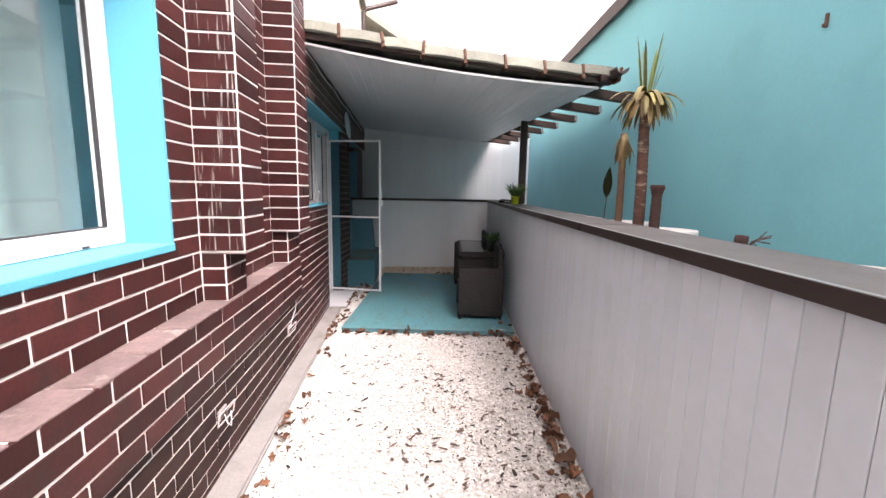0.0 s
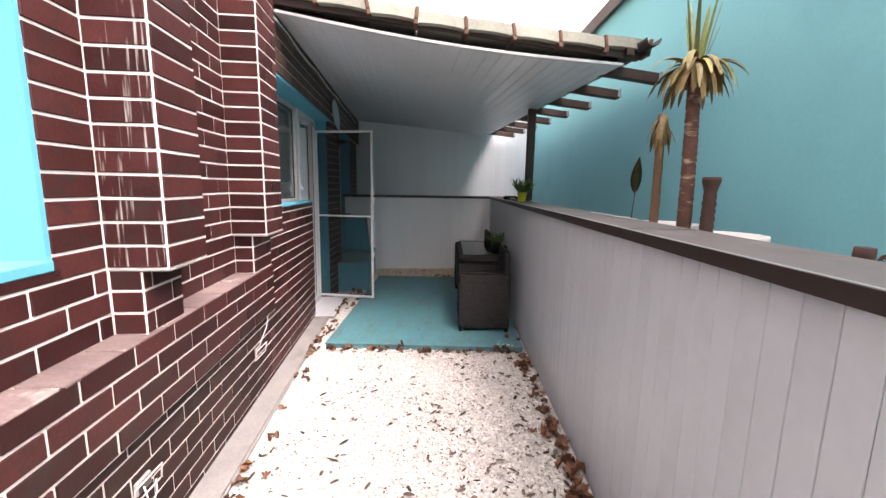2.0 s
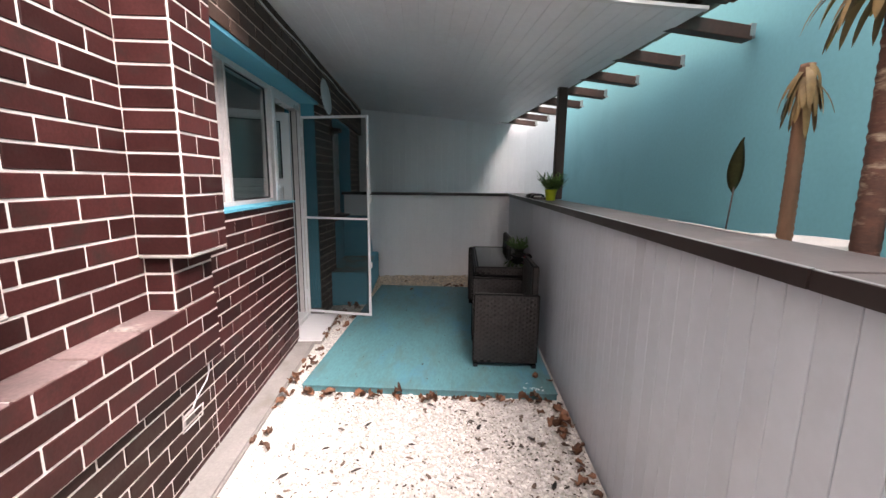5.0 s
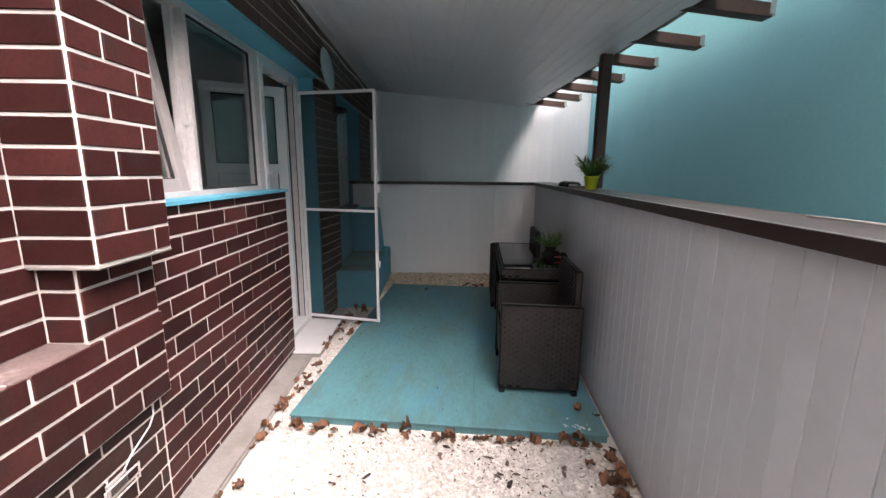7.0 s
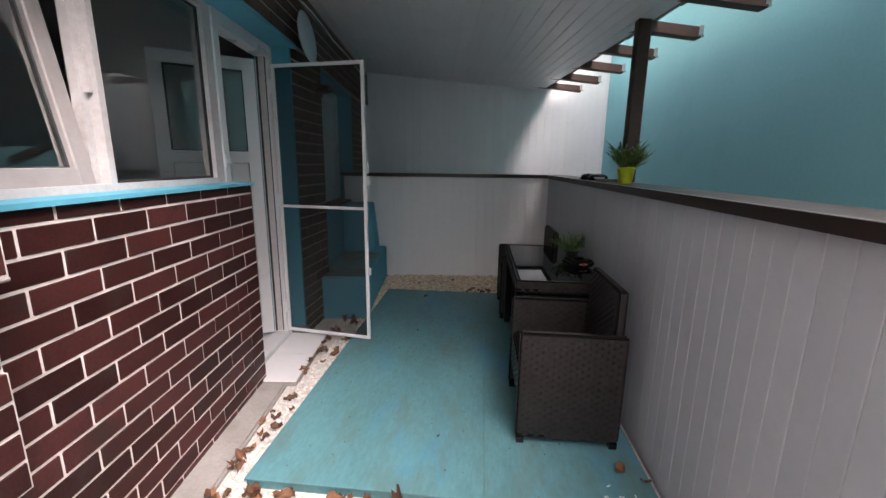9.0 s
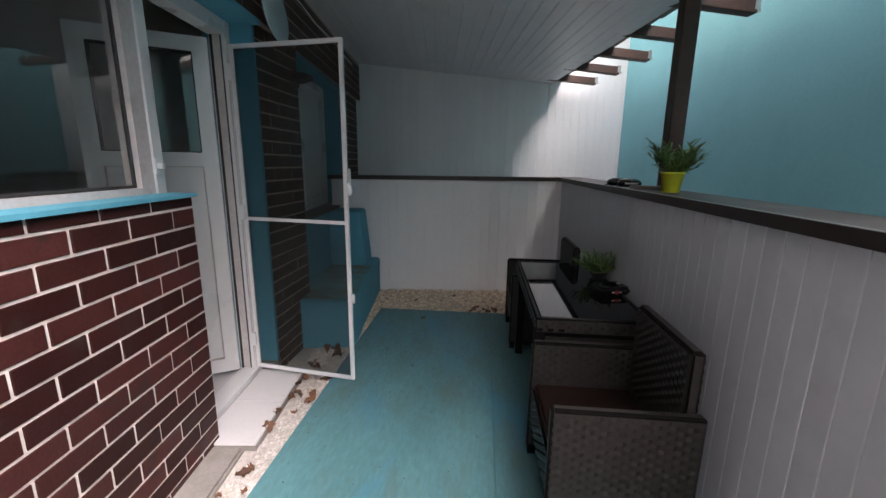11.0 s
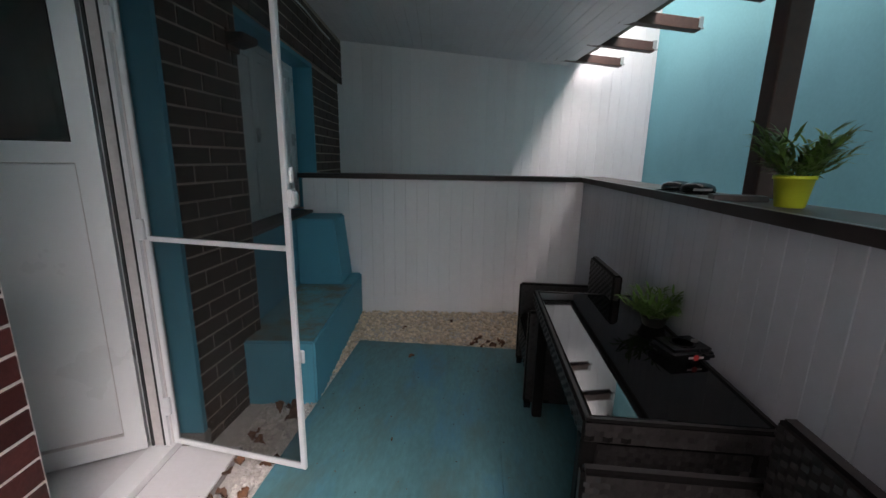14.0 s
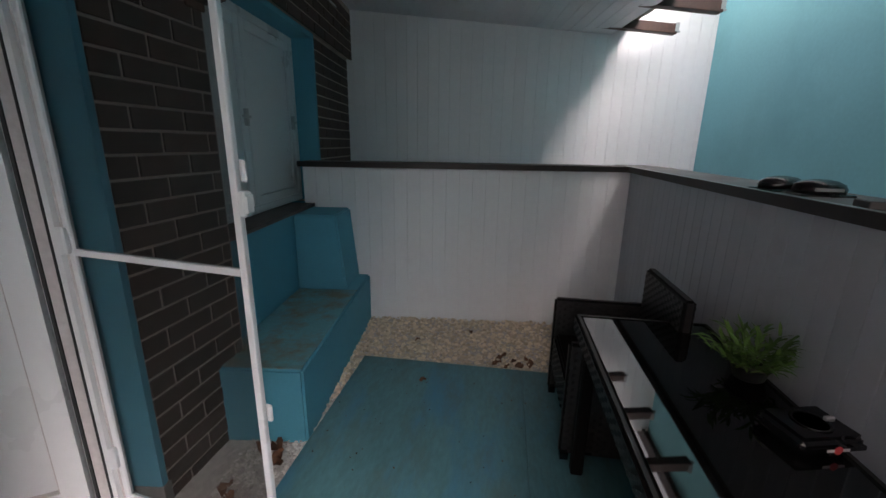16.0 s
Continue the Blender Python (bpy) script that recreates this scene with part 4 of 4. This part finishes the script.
def palm(x, y, top, r, lean, leaves, length, label, bark=None, base=0.95):
    """A trunk that carries a few stiff young leaves over a skirt of bent yellow and dry ones."""
    t = thing("potted_palm", pose(x, y, base), label, "palm")
    h = top - base
    pts = [(0, 0, 0), (lean * 0.3, 0, h * 0.5), (lean, 0, h)]
    part("trunk", ringed_trunk(bmesh.new(), pts, r, 34), bark or M_TRUNK, t, "rough ringed brown trunk")
    small = length < 0.2
    sorts = (("dead_leaves", M_FROND_DRY, leaves, (-2.6, -0.7), 2.5, 0.9),) if small else (
        ("crown", M_FROND, leaves // 7, (1.6, 7.0), 0.25, 1.25),
        ("bent_leaves", M_FROND_YELLOW, leaves // 2, (0.15, 0.9), 3.4, 0.95),
        ("dead_leaves", M_FROND_DRY, leaves // 2, (-0.5, 0.35), 3.2, 0.85))
    for name, material, n, rise_of, droop, reach in sorts:
        bm = bmesh.new()
        for i in range(n):
            a = 2 * math.pi * (i + random.uniform(-0.4, 0.4)) / n
            up = random.uniform(*rise_of)
            wide = (0.022 if small else 0.024 if name == "crown" else 0.034) * random.uniform(0.6, 1.2)
            blade(bm, (lean + r * 0.7 * math.cos(a), r * 0.7 * math.sin(a), h - random.uniform(0.0, 0.05 if not small else 0.10)), (math.cos(a), math.sin(a), up), length * reach * random.uniform(0.6, 1.1), wide, droop * random.uniform(0.5, 1.1), 8)
        part(name, bm, material, t, {"crown": "stiff upright green leaves", "bent_leaves": "drooping yellow-green leaves", "dead_leaves": "withered brown hanging leaves"}[name])
    return t


white_pot(1.55, 3.70, 0.17, 0.432)
white_pot(1.515, 3.12, 0.145, 0.432)
white_pot(1.68, 2.10, 0.22, 0.385)
palm(1.48, 3.38, 2.03, 0.036, -0.03, 56, 0.26, "palm with a ringed trunk and half withered crown in a planter")
palm(1.47, 3.67, 1.84, 0.026, -0.01, 34, 0.17, "small palm stem with a withered hanging crown", M_TRUNK_PALE)
stump = new("cut_trunk", mesh_of("cut_trunk", ringed_trunk(bmesh.new(), [(0, 0, 0), (0.004, 0, 0.28), (0.004, 0, 0.565)], 0.034, 16, True), M_STUMP))
stump.matrix_basis = pose(1.51, 3.26, 0.92)
tagged(stump, "sawn-off dark red-brown trunk in a planter", "stump")
stub = new("short_stump", mesh_of("short_stump", ringed_trunk(bmesh.new(), [(0, 0, 0), (0.0, 0.005, 0.26), (0.005, 0, 0.47)], 0.030, 8), M_STUMP))
stub.matrix_basis = pose(1.49, 2.50, 0.795)
twigs = bmesh.new()
for i in range(9):
    a = random.uniform(-0.6, 0.9)
    tube(twigs, [(1.50, 2.49, 1.20), (1.525 + 0.02 * a, 2.48, 1.245), (1.545 + 0.05 * a, 2.46 + random.uniform(-0.03, 0.03), random.uniform(1.19, 1.29))], 0.0022, 4)
twig = new("dead_twigs", mesh_of("dead_twigs", twigs, M_TRUNK))
tagged(twig, "dry pale twigs hanging beside a short stump", "twigs")
tagged(stub, "short broken brown stump with dead twigs", "stump")
leafstem = thing("single_leaf_plant", pose(1.53, 4.09, 0.795), "thin stem carrying one large green leaf", "plant")
part("stem", tube(bmesh.new(), [(0, 0, 0), (0.0, 0.01, 0.4), (0.01, 0.002, 0.625)], 0.0036, 6), M_WOOD, leafstem, "dark thin stem")
bm = bmesh.new()
rows = []
for i in range(11):
    f = i / 10
    half = 0.036 * math.sin(math.pi * f ** 0.8) ** 0.9 + 0.0008
    zz = 0.60 + 0.245 * f
    rows.append([bm.verts.new((0.01 + s_ * half, 0.012 * abs(s_) - 0.03 * f * f, zz)) for s_ in (-1, -0.5, 0, 0.5, 1)])
for a, b in zip(rows, rows[1:]):
    for k in range(4):
        bm.faces.new((a[k], a[k + 1], b[k + 1], b[k])).smooth = True
bmesh.ops.solidify(bm, geom=bm.faces[:], thickness=0.0015)
part("leaf", bm, M_BIGLEAF, leafstem, "single upright pointed leaf")

rod = new("thin_rod", mesh_of("thin_rod", tube(bmesh.new(), [(1.225, 4.02, PZ - 0.001), (1.240, 3.85, PZ), (1.236, 3.62, PZ - 0.001), (1.252, 3.42, PZ)], 0.0028, 6), M_WHITEPOT))
tagged(rod, "thin pale rod lying along the wall cap", "rod")

# ---- canopy roof tiles ----
roof = thing("canopy_roof", HOUSE, "grey-green concrete tile roof over the canopy", "roof", kind="structure")


def tile_mesh(width, depth, rise):
    bm = bmesh.new()
    rows = []
    n = 8
    for y in (0.0, depth):
        top = [bm.verts.new((width * k / n - width / 2, y, rise * math.sin(math.pi * k / n) ** 0.8 + 0.056)) for k in range(n + 1)]
        low = [bm.verts.new((width * k / n - width / 2, y, rise * math.sin(math.pi * k / n) ** 0.8 - 0.012)) for k in range(n + 1)]
        rows.append((top, low))
    (t0, l0), (t1, l1) = rows
    for k in range(n):
        bm.faces.new((t0[k], t0[k + 1], t1[k + 1], t1[k])).smooth = True
        bm.faces.new((l0[k], l1[k], l1[k + 1], l0[k + 1])).smooth = True
        bm.faces.new((t0[k], l0[k], l0[k + 1], t0[k + 1]))
        bm.faces.new((t1[k], t1[k + 1], l1[k + 1], l1[k]))
    for a, b in ((0, 0), (n, n)):
        bm.faces.new((t0[a], t1[a], l1[a], l0[a]))
    bmesh.ops.recalc_face_normals(bm, faces=bm.faces[:])
    return mesh_of("roof_tile", bm, M_ROOFTILE)


TILE = tile_mesh(0.333, 0.42, 0.010)
hook = mesh_of("batten_end", bevelled(boxes((-0.016, 0.016, -0.014, 0.10, -0.085, 0.0), (-0.013, 0.013, -0.020, 0.03, -0.05, 0.030)), 0.005), M_RUST)
slope = math.degrees(math.atan(0.082))
for r in range(13):
    for c in range(8):
        v = 0.24 + c * 0.335
        u = -1.44 + r * 0.39
        zz = ceil_z(v, u) + 0.100 + random.uniform(-0.004, 0.004)
        piece("roof_tile", TILE, roof, pose(v, u, zz, 0, slope, 0))
        if r == 0:
            piece("batten_end", hook, roof, pose(v + 0.165, u + 0.012, zz + 0.03, 0, random.uniform(-12, 12), 0))

# ---- boards of the walls ----
BOARD_CACHE = {}


def board_mesh(w, h, material=M_PANEL, t=0.012):
    key = (round(w, 4), round(h, 3), material.name)
    if key not in BOARD_CACHE:
        bm = boxes((-w / 2, w / 2, 0, t, 0, h))
        bevelled(bm, 0.0018)
        BOARD_CACHE[key] = mesh_of("board", bm, material)
    return BOARD_CACHE[key]


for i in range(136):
    piece("board", board_mesh(0.0815, PZ - 0.06, M_SHADEPANEL), parapet, pose(PX + 0.012, -2.872 + 0.083 * i + 0.0415, 0.02, 0, 0, 90))
for i in range(25):
    piece("board", board_mesh(0.0993, PZ - 0.06), far_parapet, pose(0.0 + 0.1 * i + 0.05, 2.482, 0.02, 0, 0, 180))
for i in range(34):
    piece("board", board_mesh(0.1046, 2.42), back_wall, pose(0.02 + 0.106 * i + 0.05, 3.655, 0.6, 0, 0, 180))

# ---- bricks ----
COURSE, BRICK, JOINT, Z0 = 0.0823, 0.238, 0.0105, -0.039
BRICK_CACHE = {}


def brick_mesh(length, height, material=M_BRICK):
    key = (round(length, 3), round(height, 3), material.name)
    if key not in BRICK_CACHE:
        bm = boxes((-length / 2, length / 2, -0.010, 0.0045, -height / 2, height / 2))
        bevelled(bm, 0.0022)
        BRICK_CACHE[key] = mesh_of("brick", bm, material)
    return BRICK_CACHE[key]


TURN_OUT = Matrix(((0, 1, 0, 0), (-1, 0, 0, 0), (0, 0, 1, 0), (0, 0, 0, 1)))
TURN_NEAR = Matrix(((-1, 0, 0, 0), (0, -1, 0, 0), (0, 0, 1, 0), (0, 0, 0, 1)))


def bricks(parent, side, at, a0, a1, k0, k1, joint=(0, 0.0), single=False, z_top=None, holes=(), material=M_BRICK):
    """Courses k0 to k1 of stretcher bond on a face: side 'out' looks out of the facade, 'near' along it."""
    for k in range(k0, k1):
        lo, hi = Z0 + k * COURSE + JOINT / 2, Z0 + (k + 1) * COURSE - JOINT / 2
        if z_top and hi > z_top:
            hi = z_top
            if hi - lo < 0.015:
                continue
        if single:
            cuts = [a0, a1]
        else:
            s = a0 - BRICK + (joint[1] + 0.5 * BRICK * ((k - joint[0]) % 2) - a0) % BRICK
            cuts = [a0] + [s + i * BRICK for i in range(1, 60) if a0 + 0.045 < s + i * BRICK < a1 - 0.045] + [a1]
        for c0, c1 in zip(cuts, cuts[1:]):
            mid, length = (c0 + c1) / 2, c1 - c0 - JOINT
            zm = (lo + hi) / 2
            if any(h0 < mid < h1 and g0 < zm < g1 for h0, h1, g0, g1 in holes):
                continue
            tilt = pose(0, 0, 0, random.uniform(-0.5, 0.5), random.uniform(-0.25, 0.25), random.uniform(-0.4, 0.4))
            d = random.uniform(-0.0008, 0.0008)
            if side == "out":
                m = Matrix.Translation((at + d, mid, zm)) @ TURN_OUT @ tilt
            else:
                m = Matrix.Translation((mid, at + d, zm)) @ TURN_NEAR @ tilt
            piece("brick", brick_mesh(length, hi - lo, material), parent, m)


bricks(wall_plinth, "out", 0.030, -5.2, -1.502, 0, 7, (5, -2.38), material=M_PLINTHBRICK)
bricks(wall_band, "out", 0.078, -5.2, -1.500, 7, 11, (10, -2.48))
bricks(wall_bay, "out", -0.044, -5.2, -2.868, 11, 15, (12, -3.05), z_top=1.155)
bricks(wall_bay, "out", -0.044, -3.082, -2.868, 14, 40, single=True)
bricks(wall_bay, "out", -0.044, -2.618, -1.817, 11, 14, (18, -1.86))
bricks(wall_bay, "out", -0.044, -2.59, -1.845, 14, 40, (18, -1.86))
bricks(pier_one, "near", -2.865, -0.044, 0.163, 14, 40, single=True, material=M_STREAK)
bricks(pier_one, "out", 0.163, -2.865, -2.59, 14, 40, single=True)
bricks(pier_one, "near", -2.861, -0.044, 0.068, 11, 14, single=True)
bricks(pier_one, "out", 0.068, -2.861, -2.62, 11, 14, (11, -2.81))
bricks(pier_two, "near", -1.845, -0.044, 0.163, 14, 40, single=True)
bricks(pier_two, "out", 0.163, -1.845, -1.530, 14, 40, (14, -1.605))
bricks(pier_two, "near", -1.815, -0.044, 0.068, 11, 14, single=True)
bricks(pier_two, "out", 0.068, -1.815, -1.500, 11, 14, (11, -1.70))
bricks(wall_window, "out", 0.030, -1.500, -0.04, 0, 16, (14, -0.66), z_top=1.240)
bricks(wall_door, "out", 0.0, 0.0, 0.527, 0, 27, (0, 0.116), material=M_BROWNBRICK)
bricks(wall_corner, "out", 0.056, 2.714, 3.64, 11, 27, (0, 2.90), material=M_BROWNBRICK)
bricks(wall_lintel, "out", 0.106, -1.530, 3.64, 27, 33, (27, -1.2), z_top=2.60, material=M_BROWNBRICK)
for u0, u1 in ((-2.868, -2.587), (-1.848, -1.527)):
    part("mortar_bed", bevelled(boxes((-0.04, 0.167, u0, u1, 1.101, 1.112)), 0.004), M_CONC, pier_one if u0 < -2 else pier_two, "pale mortar bed under the overhang")
# tiled ledge on the band
LEDGE = mesh_of("ledge_tile", bevelled(boxes((-0.064, 0.064, -0.1135, 0.1135, 0, 0.014)), 0.003), M_LEDGE)
u = -5.05
while u < -1.85:
    piece("ledge_tile", LEDGE, wall_band, pose(0.017, u, 0.8545, 0, 2, random.uniform(-0.6, 0.6)))
    u += 0.240


# ---- loose ground: gravel, pebbles, fallen leaves ----
def scatter(name, spots, size, material, label, category, flat=0.62, drawn=1.0):
    """Small rough stones at the given spots, in one mesh."""
    phi = (1 + 5 ** 0.5) / 2
    ico = np.array([(-1, phi, 0), (1, phi, 0), (-1, -phi, 0), (1, -phi, 0), (0, -1, phi), (0, 1, phi), (0, -1, -phi), (0, 1, -phi), (phi, 0, -1), (phi, 0, 1), (-phi, 0, -1), (-phi, 0, 1)]) / 1.9
    tri = np.array([(0, 11, 5), (0, 5, 1), (0, 1, 7), (0, 7, 10), (0, 10, 11), (1, 5, 9), (5, 11, 4), (11, 10, 2), (10, 7, 6), (7, 1, 8), (3, 9, 4), (3, 4, 2), (3, 2, 6), (3, 6, 8), (3, 8, 9), (4, 9, 5), (2, 4, 11), (6, 2, 10), (8, 6, 7), (9, 8, 1)])
    rng = np.random.default_rng(7)
    n = len(spots)
    sc = size * rng.uniform(0.55, 1.25, (n, 1, 1)) * rng.uniform(0.7, 1.2, (n, 1, 3)) * np.array([drawn, 1 / drawn, flat])
    v = ico[None] * rng.uniform(0.75, 1.2, (n, 12, 1)) * sc
    a = rng.uniform(0, 2 * np.pi, n)
    ca, sa = np.cos(a)[:, None], np.sin(a)[:, None]
    tip = rng.uniform(-0.5, 0.5, n)[:, None]
    v = np.stack([v[..., 0] * ca - v[..., 1] * sa, v[..., 0] * sa + v[..., 1] * ca, v[..., 2] + v[..., 0] * tip * 0.5], -1)
    v = v + np.asarray(spots)[:, None, :]
    faces = (tri[None] + (np.arange(n) * 12)[:, None, None]).reshape(-1, 3)
    me = bpy.data.meshes.new(name)
    me.from_pydata(v.reshape(-1, 3).tolist(), [], faces.tolist())
    me.materials.append(material)
    ob = new(name, me)
    return tagged(ob, label, category, kind="stuff")


def strip_edge(y):
    return -1.19 - (y - 5.54) * 0.1104 + 0.195


rng = np.random.default_rng(3)
spots = []
while len(spots) < 34000:
    y = float(rng.uniform(0.6, 7.0))
    x = float(rng.uniform(-1.2, 0.975))
    if x < strip_edge(y) + 0.01 or (x > -0.80 and y > 4.65) or (y > 5.35 and x < -0.93 and y < 6.2):
        continue
    spots.append((x, y, float(rng.uniform(-0.012, 0.004))))
scatter("gravel", spots, 0.0108, M_GRAVEL, "white marble gravel covering the passage", "gravel")
spots = []
while len(spots) < 3800:
    y = float(rng.uniform(6.95, 8.2))
    x = float(rng.uniform(-1.0, 0.97))
    if y < 7.39 and x > -0.80 or x < -1.19 - (y - 5.54) * 0.1104 + 0.49:
        continue
    spots.append((x, y, float(rng.uniform(-0.012, 0.012))))
scatter("pebbles", spots, 0.016, M_PEBBLE, "cream pebbles along the closing wall", "pebbles")


def leaf_mesh(seed):
    r = random.Random(seed)
    bm = bmesh.new()
    n = 6
    prev = None
    curl, l, w = r.uniform(0.4, 1.6), r.uniform(0.055, 0.08), r.uniform(0.038, 0.06)
    for i in range(n + 1):
        f = i / n
        ww = w * math.sin(math.pi * min(0.97, max(0.03, f))) ** 0.7 * r.uniform(0.55, 1.25)
        row = [bm.verts.new((s * ww / 2, (f - 0.5) * l, 0.004 + curl * 0.020 * abs(s + r.uniform(-0.35, 0.35)) ** 1.6 + 0.012 * math.sin(f * 4 + seed) * curl + r.uniform(0, 0.005))) for s in (-1, -0.5, 0, 0.5, 1)]
        if prev:
            for k in range(4):
                bm.faces.new((prev[k], prev[k + 1], row[k + 1], row[k])).smooth = True
        prev = row
    return mesh_of("fallen_leaf", bm, M_LEAF_DRY)


LEAVES = [leaf_mesh(s) for s in range(16)]


def fallen_leaf(x, y, z, size):
    ob = new("fallen_leaf", random.choice(LEAVES))
    ob.matrix_basis = pose(x, y, z, random.uniform(-24, 24), random.uniform(-24, 24), random.uniform(0, 360)) @ Matrix.Diagonal((size, size * random.uniform(0.75, 1.1), size, 1))
    return tagged(ob, "curled dry brown leaf lying on the ground", "leaf", "fallen leaves")


for i in range(50):                      # along the deck's front edge
    fallen_leaf(random.uniform(-0.85, 0.95), 4.63 - abs(random.gauss(0, 0.035)), 0.010, random.uniform(0.5, 1.35))
for i in range(45):                      # along the footing
    y = random.uniform(2.0, 5.3)
    fallen_leaf(strip_edge(y) + abs(random.gauss(0.02, 0.05)), y, 0.008, random.uniform(0.4, 1.1))
for i in range(26):                      # between deck and step
    y = random.uniform(4.9, 6.6)
    fallen_leaf(random.uniform(strip_edge(y) + 0.03, -0.82), y, 0.008, random.uniform(0.5, 1.2))
for i in range(110):                     # along the boarded wall
    fallen_leaf(0.95 - abs(random.gauss(0, 0.06)), random.uniform(1.2, 4.6), 0.010, random.uniform(0.5, 1.5))
for x, y, s in ((0.84, 4.885, 1.0), (0.93, 4.82, 0.8), (0.80, 4.64, 1.2), (0.01, 5.02, 0.3), (-0.35, 7.15, 0.8), (-0.3, 6.3, 0.3), (0.1, 7.55, 1.0), (-0.5, 7.7, 0.6), (0.3, 7.5, 1.0), (0.22, 7.46, 0.9), (0.15, 7.44, 0.8), (0.08, 7.47, 1.0), (0.19, 7.52, 0.7), (0.27, 7.56, 0.8), (0.13, 7.60, 0.6), (-0.12, 7.9, 0.6), (-0.95, 5.72, 0.5)):
    fallen_leaf(x, y, 0.046 if 4.66 < y < 7.38 and x > -0.79 else 0.03 if x < -0.9 else 0.012, s)
spots = []
for i in range(150):
    spots.append((float(rng.uniform(-0.76, 0.9)), float(4.7 + 2.6 * rng.uniform(0, 1)), 0.0445))
scatter("deck_crumbs", spots, 0.0040, M_LITTER, "dark crumbs of dirt on the deck", "litter", 0.5)
spots, flakes = [], []
while len(spots) < 3000:
    y = float(rng.uniform(1.0, 4.62))
    x = float(rng.uniform(-0.75, 0.97))
    if x < strip_edge(y) + 0.02:
        continue
    thick = 0.25 + 0.75 * noise.noise(Vector((x * 2.2, y * 2.2, 3.0))) + 0.55 * max(0.0, x)
    if rng.uniform(0, 1) < thick:
        spots.append((x, y, 0.011))
        if rng.uniform(0, 1) < 0.13:
            flakes.append((x, y, 0.013))
splashes = [(float(rng.normal(0.80, 0.05)), float(rng.normal(4.735, 0.03)), 0.0427) for i in range(16)]
scatter("paint_specks", splashes, 0.0085, M_PVC, "white paint specks on the deck corner", "specks", 0.12, 1.5)
scatter("leaf_litter", spots, 0.0052, M_LITTER, "dark crumbs of leaf litter among the gravel", "litter", 0.4, 1.4)
scatter("leaf_flakes", flakes, 0.015, M_LITTER, "dark broken leaf flakes on the gravel", "litter", 0.25, 1.6)
